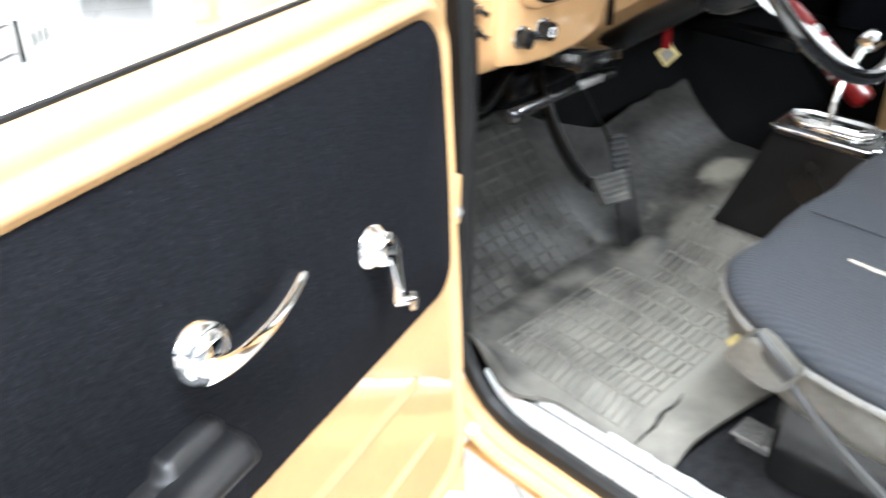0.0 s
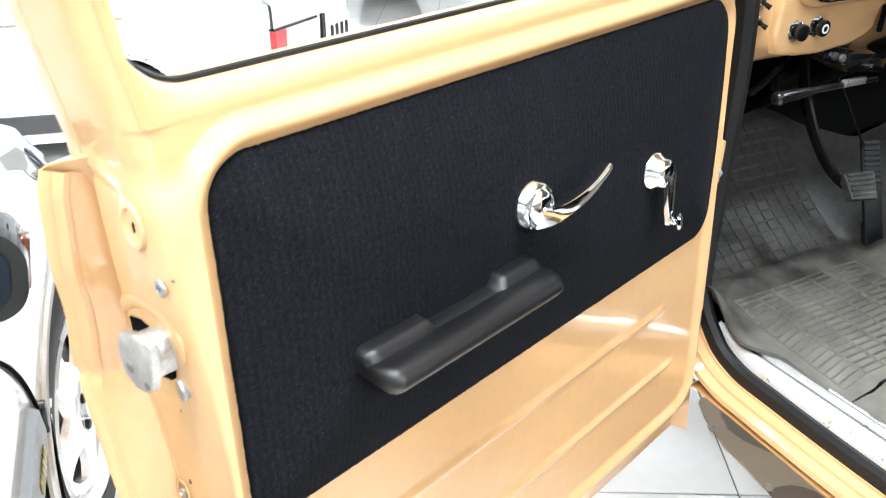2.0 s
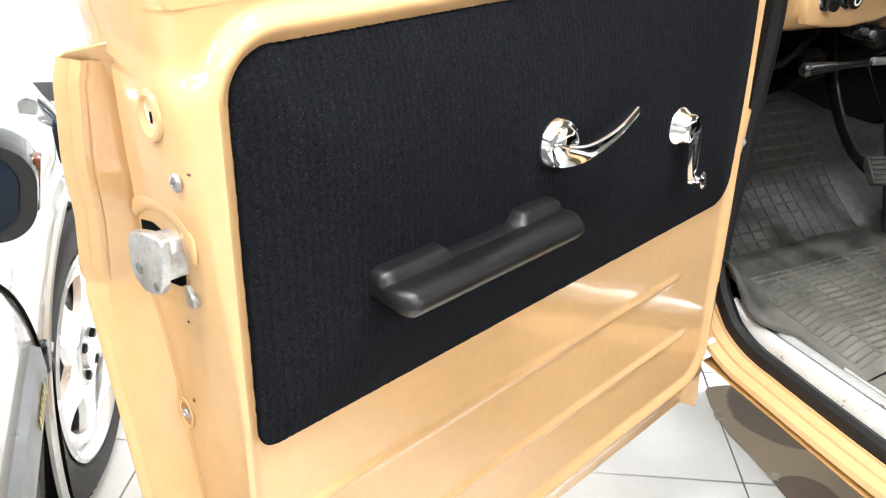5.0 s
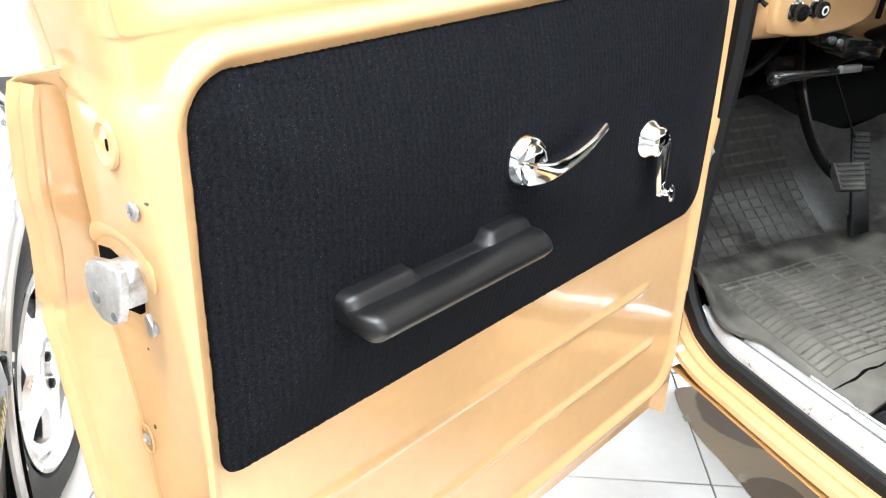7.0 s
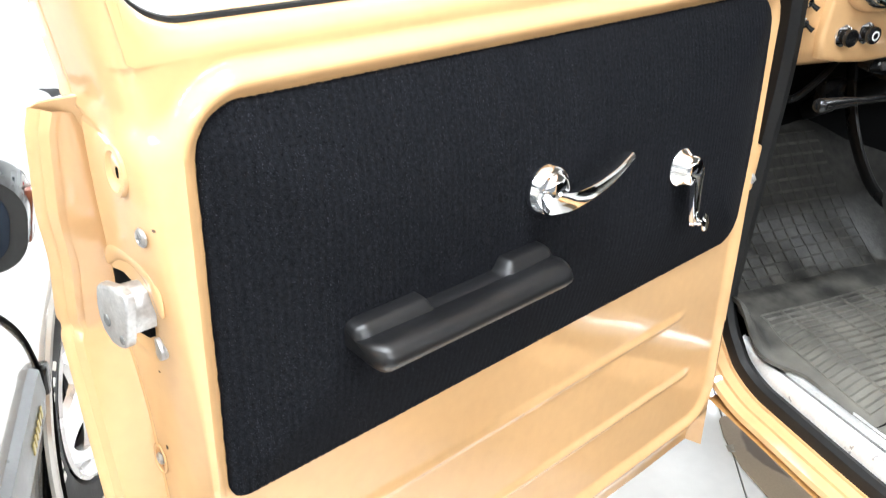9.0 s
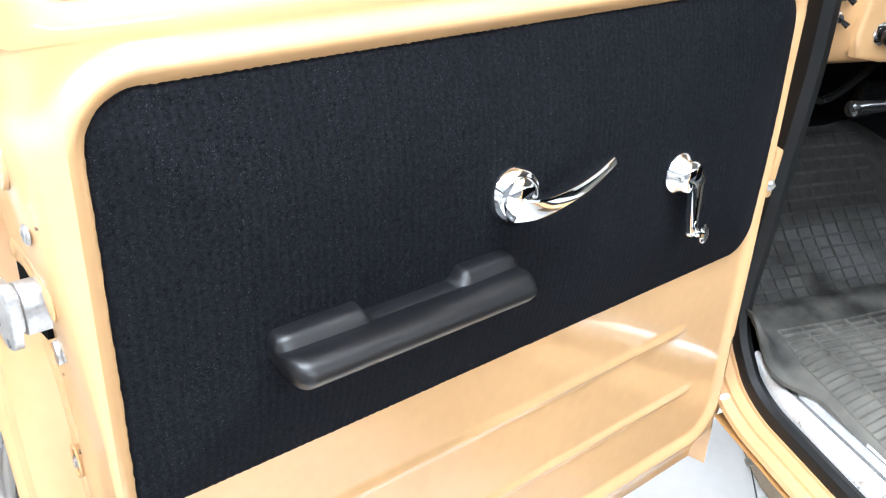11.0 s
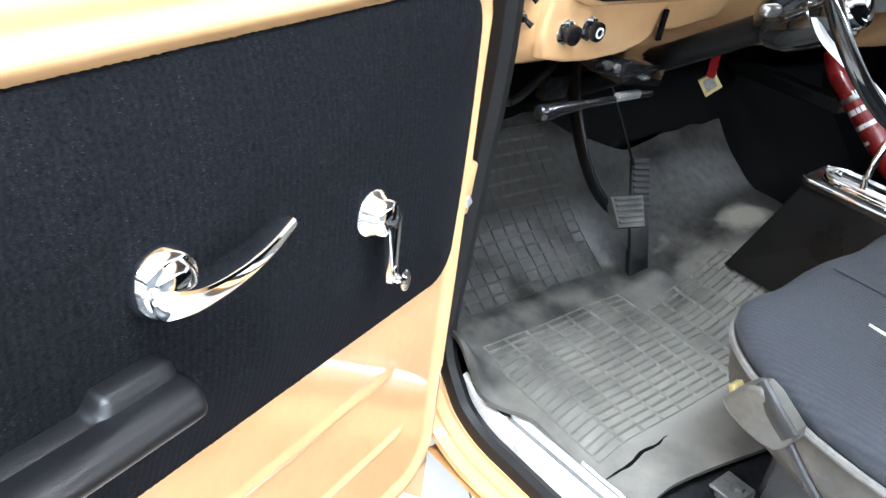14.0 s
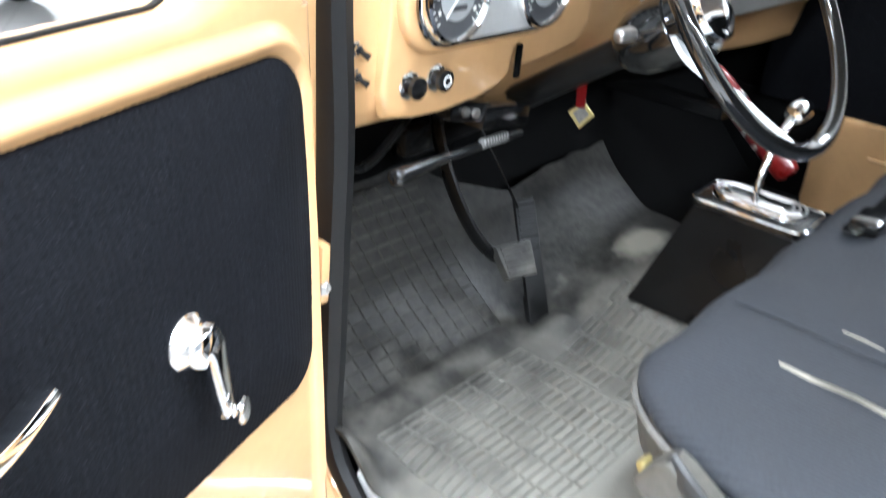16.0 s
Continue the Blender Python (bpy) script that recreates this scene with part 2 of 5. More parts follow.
def add_worn_or_lit_patch(m, centre, radii, color, ragged=1.3, edge=(0.55, -0.45)):
    """A worn, stained or painted-light patch with a more or less broken outline."""
    nt = m.node_tree
    bs = nt.nodes["Principled BSDF"]
    co = node_of(m, "ShaderNodeTexCoord").outputs["Object"]
    mp, ln, ns, add, cut, mix = (nt.nodes.new("ShaderNode" + k) for k in ("Mapping", "VectorMath", "TexNoise", "Math", "MapRange", "Mix"))
    mp.vector_type = "TEXTURE"
    mp.inputs["Location"].default_value, mp.inputs["Scale"].default_value = centre, radii
    nt.links.new(co, mp.inputs["Vector"])
    ln.operation = "LENGTH"
    nt.links.new(mp.outputs[0], ln.inputs[0])
    ns.inputs["Scale"].default_value, ns.inputs["Detail"].default_value = 16.0, 6
    nt.links.new(co, ns.inputs["Vector"])
    add.operation = "MULTIPLY_ADD"
    nt.links.new(ns.outputs["Fac"], add.inputs[0])
    add.inputs[1].default_value = -ragged
    nt.links.new(ln.outputs["Value"], add.inputs[2])
    cut.inputs["From Min"].default_value, cut.inputs["From Max"].default_value = edge
    nt.links.new(add.outputs[0], cut.inputs["Value"])
    mix.data_type = "RGBA"
    nt.links.new(cut.outputs[0], mix.inputs[0])
    nt.links.new(bs.inputs["Base Color"].links[0].from_socket, mix.inputs[6])
    mix.inputs[7].default_value = (*color, 1)
    nt.links.new(mix.outputs[2], bs.inputs["Base Color"])


# heel patch: worn rubber plus the bright sheen by the door, painted in
add_worn_or_lit_patch(MAT, (0.24, -0.13, 0.54), (0.40, 0.26, 0.4), (0.190, 0.180, 0.155))
add_worn_or_lit_patch(MAT, (0.585, -0.04, 0.62), (0.15, 0.15, 0.4), (0.150, 0.142, 0.122))
add_worn_or_lit_patch(MAT, (0.700, 0.085, 0.66), (0.062, 0.042, 0.2), (0.220, 0.208, 0.172), 1.4, (0.45, -0.15))
# same wear and painted sheen on the tread ridges
add_worn_or_lit_patch(MAT_WORN_SHEEN, (0.24, -0.13, 0.54), (0.40, 0.26, 0.4), (0.185, 0.175, 0.150))
add_worn_or_lit_patch(CARDBOARD, (0.505, 0.285, 0.0), (0.150, 0.150, 1.0), (0.135, 0.088, 0.050), 0.14, (0.95, 0.90))
add_worn_or_lit_patch(CARDBOARD, (0.287, 0.046, 0.0), (0.073, 0.073, 1.0), (0.135, 0.088, 0.050), 0.14, (0.95, 0.90))
PAINT.node_tree.nodes["Principled BSDF"].inputs["Coat Roughness"].default_value = 0.012
add_ribs(SEAT, 46.0, 0.35, (0.72, 0.75, 0.82))


def glow(name, color, strength):
    m = bpy.data.materials.new(name)
    m.use_nodes = True
    bs = m.node_tree.nodes["Principled BSDF"]
    bs.inputs["Emission Color"].default_value, bs.inputs["Emission Strength"].default_value = (*color, 1), strength
    return m


TUBE_GLOW = glow("fluorescent_tube", (1, 0.98, 0.95), 6.0)


# ---- mesh tools: a shape is (points, faces) ----
def grid(rows, loop=False):
    w = len(rows[0])
    pts = [tuple(p) for r in rows for p in r]
    fs = []
    for j in range(len(rows) - 1):
        for i in range(w if loop else w - 1):
            k = (i + 1) % w
            fs.append((j * w + i, j * w + k, (j + 1) * w + k, (j + 1) * w + i))
    return pts, fs


def join(*shapes):
    pts, fs = [], []
    for p, f in shapes:
        n = len(pts)
        pts += p
        fs += [tuple(i + n for i in q) for q in f]
    return pts, fs


def moved(shape, m):
    return [tuple(m @ Vector(p)) for p in shape[0]], shape[1]


def mapped(shape, fn):
    return [tuple(fn(*p)) for p in shape[0]], shape[1]


def lathe(profile, seg=24, caps=True):
    """profile: (radius, height) pairs, turned round z."""
    rows = [[(r * math.cos(2 * math.pi * i / seg), r * math.sin(2 * math.pi * i / seg), h) for i in range(seg)] for r, h in profile]
    pts, fs = grid(rows, True)
    if caps:
        n = len(rows)
        fs += [tuple(range(seg - 1, -1, -1)), tuple((n - 1) * seg + i for i in range(seg))]
    return pts, fs


def smooth_path(points, n):
    """A smooth curve of n points through the given ones."""
    P = [Vector(p) for p in points]
    out = []
    for k in range(n):
        t = k / (n - 1) * (len(P) - 1)
        i = min(int(t), len(P) - 2)
        f = t - i
        a, b, c, d = P[max(i - 1, 0)], P[i], P[i + 1], P[min(i + 2, len(P) - 1)]
        out.append(0.5 * (2 * b + (c - a) * f + (2 * a - 5 * b + 4 * c - d) * f * f + (3 * b - a - 3 * c + d) * f ** 3))
    return out


def sweep(path, section, closed=False, caps=True, hint=(0, 0, 1), size=None):
    """A section (list of (a, b)) carried along a path; b points to the hint's side."""
    P = [Vector(p) for p in path]
    n = len(P)
    rows = []
    for i, p in enumerate(P):
        t = (P[(i + 1) % n] - P[i - 1]) if closed else (P[min(i + 1, n - 1)] - P[max(i - 1, 0)])
        t.normalize()
        side = t.cross(Vector(hint))
        side.normalize()
        up = side.cross(t)
        s = size(i / max(n - 1, 1)) if size else 1.0
        sa, sb = s if isinstance(s, tuple) else (s, s)
        rows.append([p + side * a * sa + up * b * sb for a, b in section])
    if closed:
        rows.append(rows[0])
    pts, fs = grid(rows, True)
    if caps and not closed:
        w = len(section)
        fs += [tuple(range(w - 1, -1, -1)), tuple((n - 1) * w + i for i in range(w))]
    return pts, fs


def ring(r, seg=12, flat=1.0):
    return [(r * math.cos(2 * math.pi * i / seg), r * flat * math.sin(2 * math.pi * i / seg)) for i in range(seg)]


def tube(path, r, seg=12, n=0, hint=(0, 0, 1), flat=1.0, size=None, closed=False):
    return sweep(smooth_path(path, n) if n else path, ring(r, seg, flat), closed, hint=hint, size=size)


def rbox(sx, sy, sz, bevel=0.004, seg=2, at=(0, 0, 0), m=None):
    bm = bmesh.new()
    bmesh.ops.create_cube(bm, size=1, matrix=Matrix.Diagonal((sx, sy, sz, 1)))
    bmesh.ops.bevel(bm, geom=list(bm.edges), offset=bevel, segments=seg, affect="EDGES", profile=0.5)
    bm.verts.index_update()
    s = [tuple(v.co) for v in bm.verts], [tuple(v.index for v in f.verts) for f in bm.faces]
    bm.free()
    return moved(s, m @ Matrix.Translation(at) if m else Matrix.Translation(at))


def slab(outline, z0, z1, bevel=0.0, seg=2):
    """An outline in x, y made into a slab from z0 to z1."""
    bm = bmesh.new()
    vs = [bm.verts.new((x, y, z0)) for x, y in outline]
    f = bm.faces.new(vs)
    r = bmesh.ops.extrude_face_region(bm, geom=[f])
    top = [v for v in r["geom"] if isinstance(v, bmesh.types.BMVert)]
    for v in top:
        v.co.z = z1
    if bevel:
        es = [e for e in bm.edges if all(v in top for v in e.verts)]
        bmesh.ops.bevel(bm, geom=es, offset=bevel, segments=seg, affect="EDGES", profile=0.5)
    bmesh.ops.recalc_face_normals(bm, faces=list(bm.faces))
    bm.verts.index_update()
    s = [tuple(v.co) for v in bm.verts], [tuple(v.index for v in q.verts) for q in bm.faces]
    bm.free()
    return s


def round_rect(x0, y0, x1, y1, r, seg=8):
    """A rounded outline, anticlockwise; r: one radius or four (x0y0, x1y0, x1y1, x0y1)."""
    rs = r if isinstance(r, (tuple, list)) else (r,) * 4
    out = []
    for (cx, cy, sx, sy, a0), q in zip(((x0, y0, 1, 1, 180), (x1, y0, -1, 1, 270), (x1, y1, -1, -1, 0), (x0, y1, 1, -1, 90)), rs):
        for i in range(seg + 1):
            a = radians(a0 + 90 * i / seg)
            out.append((cx + sx * q + q * math.cos(a), cy + sy * q + q * math.sin(a)))
    return out


def make_mesh(name, shape, mat, smooth=True, sharp=35):
    me = bpy.data.meshes.new(name)
    me.from_pydata([tuple(p) for p in shape[0]], [], shape[1])
    me.materials.append(mat)
    me.validate()
    bm = bmesh.new()
    bm.from_mesh(me)
    bmesh.ops.remove_doubles(bm, verts=list(bm.verts), dist=1e-6)
    bmesh.ops.recalc_face_normals(bm, faces=list(bm.faces))
    bm.to_mesh(me)
    bm.free()
    if smooth:
        me.shade_smooth()
        me.set_sharp_from_angle(angle=radians(sharp))
    return me


def part(name, shape, mat, parent=None, label="", smooth=True, sharp=35, m=None):
    ob = new(name, make_mesh(name, shape, mat, smooth, sharp))
    ob.parent = parent
    if m is not None:
        ob.matrix_basis = m
    if label:
        tagged(ob, label)
    return ob


def thing(name, label, category, m=None, group="", kind=""):
    ob = new(name)
    ob.empty_display_size = 0.1
    if m is not None:
        ob.matrix_basis = m
    return tagged(ob, label, category, group, kind)


# ---- the room ----
floor = tagged(part("floor", rbox(30, 30, 0.1, 0.01, 1, (0, 0, -0.056)), GROUT), "white glazed tile floor with grey joints", "floor", kind="structure")
ceiling = tagged(part("ceiling", rbox(30, 30, 0.1, 0.01, 1, (0, 0, 3.3)), PLASTER), "plain white ceiling", "ceiling", kind="structure")
# south and west walls, unseen, are dark to cut fill and darken chrome reflections
for nm, sx, sy, ax, ay in (("wall_north", 14.4, 0.2, 0, 8.1), ("wall_south", 14.4, 0.2, 0, -6.1), ("wall_east", 0.2, 14.0, 7.1, 1.0), ("wall_west", 0.2, 14.0, -7.1, 1.0)):
    tagged(part(nm, rbox(sx, sy, 3.3, 0.01, 1, (ax, ay, 1.62)), WALL_UNSEEN if nm in ("wall_south", "wall_west") else PLASTER), "plain painted showroom wall", "wall", kind="structure")


def ceiling_lamp(m):
    t = thing("ceiling_lamp", "long white fluorescent ceiling lamp with two tubes, unseen, placed to light the view", "lamp", m, "lamps on the ceiling")
    part("housing", rbox(2.5, 0.34, 0.05, 0.01, 2, (0, 0, 0.075)), WHITE, t)
    for y in (-0.08, 0.08):
        part("fluorescent_tube", tube([(-1.18, y, 0.02), (1.18, y, 0.02)], 0.016, 10), TUBE_GLOW, t, "glowing white tube")
    return t


# unseen housings over the area lights, the added one included
for lx, ly in LAMP_ROWS:
    ceiling_lamp(pose(lx, ly, 3.155))


# ---- the truck's open door ----
truck = thing("pickup_truck", "tan painted vintage pickup truck with its driver door open", "truck", CAB)
DOOR = pose(-0.051, 0.083, 0, 0, 0, 197.82)
door = thing("door", "open tan steel door with black corduroy lining", "")
door.parent, door.matrix_basis = truck, DOOR
tagged(door, "open tan door lined with black corduroy")


def lean(z):
    return 0.07 * (0.75 - z)


def dl(u, n, z):
    """A door place: along the door from its hinge, off its lining towards the cab side, height."""
    return (u, n + lean(z), z)


def step(a, b, x):
    t = min(1.0, max(0.0, (x - a) / (b - a)))
    return t * t * (3 - 2 * t)


def hump(x, c, w):
    """A rounded ridge of width w round c."""
    t = abs(x - c) / (w / 2)
    return (0.5 + 0.5 * math.cos(math.pi * t)) if t < 1 else 0.0


FAB_U0, FAB_U1, FAB_Z0, FAB_Z1 = 0.074, 0.934, 0.746, 1.104


def rect_dist(u, z, u0, z0, u1, z1, r):
    """Distance outside (+) or inside (-) a rounded rectangle."""
    qx, qz = abs(u - (u0 + u1) / 2) - (u1 - u0) / 2 + r, abs(z - (z0 + z1) / 2) - (z1 - z0) / 2 + r
    return math.hypot(max(qx, 0), max(qz, 0)) + min(max(qx, qz), 0) - r


def face_relief(u, z):
    d = rect_dist(u, z, FAB_U0, 0.44, FAB_U1, FAB_Z1, 0.045)
    n = -0.004
    if z > 0.60:
        n += 0.010 * hump(d, 0.014, 0.030)
    else:
        n += 0.010 * hump(d, 0.012, 0.026)
    if d > 0.014:
        n += -0.003 * step(0.014, 0.03, d)
    if d < 0.0 and z < 0.745:
        n += 0.0042 * (step(0.165, 0.20, u) * hump(z, 0.650, 0.019) + step(0.125, 0.155, u) * hump(z, 0.534, 0.019))
    n += -0.030 * step(0.425, 0.345, z)
    n += 0.0006 * noise.noise((u * 9, z * 9, 3.1))
    return n


def edge_shift(z):
    return -0.010 - 0.026 * step(1.12, 0.76, z)


def skin(z):
    """The outer skin, off the lining's plane."""
    return -0.162 + (0.031 * (z - 0.88) / 0.198 if z > 0.88 else 0.046 * (0.88 - z) / 0.195 * (1 - 0.25 * step(0.65, 0.33, z)))


def frange(a, b, n):
    return [a + (b - a) * i / n for i in range(n + 1)]


def edge_u(z):
    """The rear edge's face; above the belt the post leans to the rear."""
    return 0.9915 + edge_shift(z) + 0.2 * max(0.0, z - 1.105)


def recess(z):
    return step(0.868, 0.885, z) * step(1.092, 1.080, z)


def hem_n(z):
    return 0.765 * skin(z)


def edge_section(z, low):
    """The rounded rear edge from the inner face to the recess beside the lip, or to the post's hem."""
    ue, k, q, b = edge_u(z), skin(z), recess(z), step(1.082, 1.090, z)
    e = ue - 0.9915
    under = [(ue, 0.35 * k), (ue - 0.0006, 0.66 * k), (ue - 0.002 - 0.008 * q, 0.69 * k), (ue - 0.003 - 0.012 * q, 0.73 * k)] + [(ue - 0.003 - (0.012 - 0.002 * d) * q, 0.73 * k + (hem_n(z) - 0.73 * k) * d) for d in (0.25, 0.5, 0.75, 1.0)]
    over = [(ue, -0.04), (ue - 0.0005, -0.07), (ue - 0.0015, -0.0975), (ue - 0.0042, -0.0985), (ue - 0.0015, -0.0998), (ue - 0.0005, -0.119), (ue - 0.003, -0.1215), (ue - 0.016, -0.1225)]
    return [(ue - 0.0195 - e * 0.45, low - 0.001), (ue - 0.0105 - e * 0.2, low - 0.004), (ue - 0.0035, low - 0.011), (ue - 0.0005, low - 0.022)] + [(a[0] + (c[0] - a[0]) * b, a[1] + (c[1] - a[1]) * b) for a, c in zip(under, over)]


def door_section(z):
    """The door's inner face and both edges at the height z, as (u, n)."""
    k = skin(z) / -0.16
    pts = [(0.012, skin(z) + 0.008), (0.016, -0.10 * k), (0.020, -0.045 * k), (0.026, -0.022), (0.034, -0.011)]
    pts += [(u, face_relief(u, z)) for u in frange(0.042, 0.952, 210)]
    return pts + edge_section(z, face_relief(0.952, z))


zs = frange(0.335, 1.1375, 260)
inner = grid([[dl(u, n, z) for u, n in door_section(z)] for z in zs])
part("inner_panel", inner, PAINT, door, "pressed tan steel with raised beads", sharp=50)

# the outer skin, with its folded lip round the edge
def lip_u(z):
    return 1.001 + 0.0065 * step(0.93, 1.0, z) - 0.004 * step(1.06, 1.083, z) - 0.003 * hump(z, 0.872, 0.02)


rows = []
for z in frange(0.325, 1.081, 150):
    n0, lu, q = skin(z), lip_u(z), recess(z)
    eu, en = edge_u(z) - 0.003 - 0.010 * q, hem_n(z)
    hem = [(lu, n0 + 0.001), (lu, n0 + 0.003), (lu - 0.002, n0 + 0.005), (lu - 0.0050, n0 + 0.0105), (lu - 0.0070, n0 + 0.0110), (lu - 0.0062, n0 + 0.0122)]
    gu, gn = lu - 0.0135, min(n0 + 0.022, en - 0.004)
    hem += [(gu + 0.004, gn - 0.004), (gu + 0.0025, gn - 0.0005), (gu - 0.0095 * q, gn + 0.0020 * q), (gu - 0.0005 - 0.0015 * q, gn + 0.0045 * q), (eu + (gu - eu) * 0.5, (en + gn + 0.004 * q) / 2), (eu, en)]
    rows.append([dl(u, n, z) for u, n in [(0.006, n0 + 0.006)] + [(u, n0 - 0.012 * math.sin(math.pi * u)) for u in frange(0.002, lu - 0.003, 24)] + hem])
part("outer_skin", grid(rows), PAINT, door, sharp=50)
# folded cap of the lip at the belt, running up to the post's foot
CAP = ((1.0040, skin(1.08) - 0.0005, 1.0790), (1.0015, -0.1265, 1.0830), (0.9985, -0.1225, 1.0865), (0.9930, -0.1120, 1.0905), (0.9870, -0.1000, 1.0945), (0.9810, -0.0900, 1.0980), (0.9770, -0.0800, 1.1010))
part("belt_cap", grid([[dl(0.955, n, z + 0.003), dl(0.972, n, z + 0.002), dl(a - 0.001, n, z), dl(a, n, z - 0.0015), dl(a - 0.0012, n, z - 0.004), dl(a - 0.010, n, z - 0.016), dl(a - 0.016, n, z - 0.030)] for a, n, z in CAP]), PAINT, door, sharp=50)

# the window surround above the belt
OPEN = round_rect(0.188, 1.156, 0.957, 1.62, (0.045, 0.05, 0.08, 0.06), 12)
def raked(u, z):
    """The rear end of the window leans back."""
    return u + 0.2 * max(0.0, z - 1.105) * step(0.62, 0.94, u)
def outer_of(u, z):
    """The door's outline that faces a place on the opening's edge."""
    cu, cz = 0.575, 1.386
    a, b = u - cu, z - cz
    k = min((0.9675 - cu) / a if a > 0 else (0.03 - cu) / a if a < 0 else 9, (1.70 - cz) / b if b > 0 else (1.137 - cz) / b if b < 0 else 9)
    return cu + a * k, cz + b * k
fine = []
for i in range(len(OPEN)):
    a, b = OPEN[i], OPEN[(i + 1) % len(OPEN)]
    k = max(1, int(math.hypot(b[0] - a[0], b[1] - a[1]) / 0.02))
    fine += [(a[0] + (b[0] - a[0]) * j / k, a[1] + (b[1] - a[1]) * j / k) for j in range(k)]
rows = []
for f, n in ((1.0, -0.0070), (0.85, -0.0070), (0.6, -0.0074), (0.4, -0.0088), (0.22, -0.0118), (0.1, -0.0155), (0.0, -0.022), (-0.015, -0.034), (-0.015, -0.115)):
    row = []
    for u, z in fine:
        ou, oz = outer_of(u, z)
        pu, pz = u + (ou - u) * f, z + (oz - z) * f
        row.append(dl(raked(pu, pz), -0.056 if n < -0.1 and z < 1.22 else n, pz))
    rows.append(row)
part("window_surround", grid(rows, True), PAINT, door, sharp=60)
# the rear post's edge face, above the belt
rows = [[dl(u, n, z) for u, n in edge_section(z, -0.0062)] for z in frange(1.1375, 1.70, 24)]
part("rear_post", grid(rows), PAINT, door, sharp=50)
part("weatherstrip", tube([dl(raked(u, z), -0.036, z + 0.001) for u, z in fine], 0.0038, 8, hint=(0, 1, 0), closed=True), RUBBER, door, "black rubber strip round the window")

# the corduroy lining
def fabric_outline(shrink):
    pts = round_rect(FAB_U0 + shrink, FAB_Z0 + shrink, FAB_U1 - shrink, FAB_Z1 - shrink, [r * (1 - shrink / 0.178) for r in (0.04, 0.018, 0.040, 0.05)], 10)
    out = []
    for i in range(len(pts)):
        a, b = pts[i], pts[(i + 1) % len(pts)]
        k = 1 if (i + 1) % 11 else (60, 330, 60, 330)[(i // 11 + 1) % 4]
        for j in range(k):
            u, z = a[0] + (b[0] - a[0]) * j / k, a[1] + (b[1] - a[1]) * j / k
            if u < 0.14:
                u -= 0.012 * math.sin(math.pi * (z - FAB_Z0) / (FAB_Z1 - FAB_Z0)) * (1 - u / 0.14) * 1.4
            u += 0.0009 * noise.noise((u * 160, z * 160, 1))
            z += 0.0005 * noise.noise((u * 160, z * 160, 7))
            z -= 0.0007 * abs(math.sin(math.pi * u / 0.008)) * (1 if z < 0.9 else -1) * step(0.95, 0.90, u)
            out.append((u, z))
    return out
def pad(u, z):
    """How far the padded lining swells off its board."""
    d = -rect_dist(u, z, FAB_U0, FAB_Z0, FAB_U1, FAB_Z1, 0.045)
    return 0.003 + 0.0225 * (1 - (1 - min(max(d - 0.004, 0.0), 0.13) / 0.13) ** 2)


rows = [[dl(u, -0.003, z) for u, z in fabric_outline(0.0)], [dl(u, 0.0005, z) for u, z in fabric_outline(0.0)], [dl(u, 0.0022, z) for u, z in fabric_outline(0.0015)]]
for shrink in (0.005, 0.012, 0.022, 0.034, 0.048, 0.064, 0.082, 0.10, 0.12, 0.14, 0.16):
    rows.append([dl(u, pad(u, z), z) for u, z in fabric_outline(shrink)])
shape = grid(rows, True)
w = len(rows[0])
shape = (shape[0], shape[1] + [tuple((len(rows) - 1) * w + i for i in range(w))])
part("lining", shape, CORDUROY, door, "black ribbed corduroy lining", sharp=60)


# armrest
def armrest():
    rows = []
    n = 96
    for i in range(n + 1):
        f = i / n
        u = 0.551 + 0.272 * f
        e = min(f, 1 - f)
        end = math.sqrt(max(0.0, 1 - (1 - e / 0.05) ** 2)) if e < 0.05 else 1.0
        rear = 1 - step(0.265, 0.315, f) + step(0.660, 0.698, f)  # the two raised ends
        dip = 0.0015 * math.sin(math.pi * f)
        top, lip = 0.0165 + 0.0130 * rear, 0.017
        sec = [(-0.006, -0.001), (0.020, -0.0026), (0.040, -0.0034), (0.0455, -0.0032), (0.0475, -0.0018), (0.0538, 0.0062), (0.0546, 0.0080), (0.0545, 0.0105), (0.0515, 0.0165), (0.046, 0.0208 - dip), (0.038, 0.0228 - dip), (0.028, 0.0216 - dip), (0.019, 0.0196 - dip), (lip + 0.0045, 0.0180 - dip + 0.0015 * rear), (lip + 0.002, top - 0.0050 * rear - 0.0005), (lip - 0.001, top - 0.0016), (lip - 0.005, top - 0.0003), (0.002, top), (-0.006, top - 0.001)]
        rows.append([dl(u + 0.010 * step(0.3, 0.0, f), 0.0265 + a * (0.62 + 0.38 * end), 0.872 + 0.010 + (b - 0.010) * (0.55 + 0.45 * end)) for a, b in sec])
    s = grid(rows)
    w = len(rows[0])
    return s[0], s[1] + [tuple(range(w)), tuple(n * w + i for i in range(w))]
part("armrest", armrest(), VINYL, door, "black grained vinyl armrest with a pull gap", sharp=38)


# chrome handle and window winder: their axis stands on the lining
def on_door(u, z):
    return Matrix.Translation(dl(u, pad(u, z) - 0.001, z)) @ pose(0, 0, 0, -90 + 4, 0, 0)
BOSS = [(0.0285, 0), (0.0308, 0.0012), (0.0311, 0.0035), (0.0300, 0.0075), (0.0278, 0.0125), (0.0262, 0.0158), (0.0242, 0.0174), (0.0226, 0.0180), (0.0214, 0.0188), (0.0200, 0.0212), (0.0172, 0.0240), (0.0130, 0.0262), (0.0075, 0.0274), (0.0015, 0.0278)]
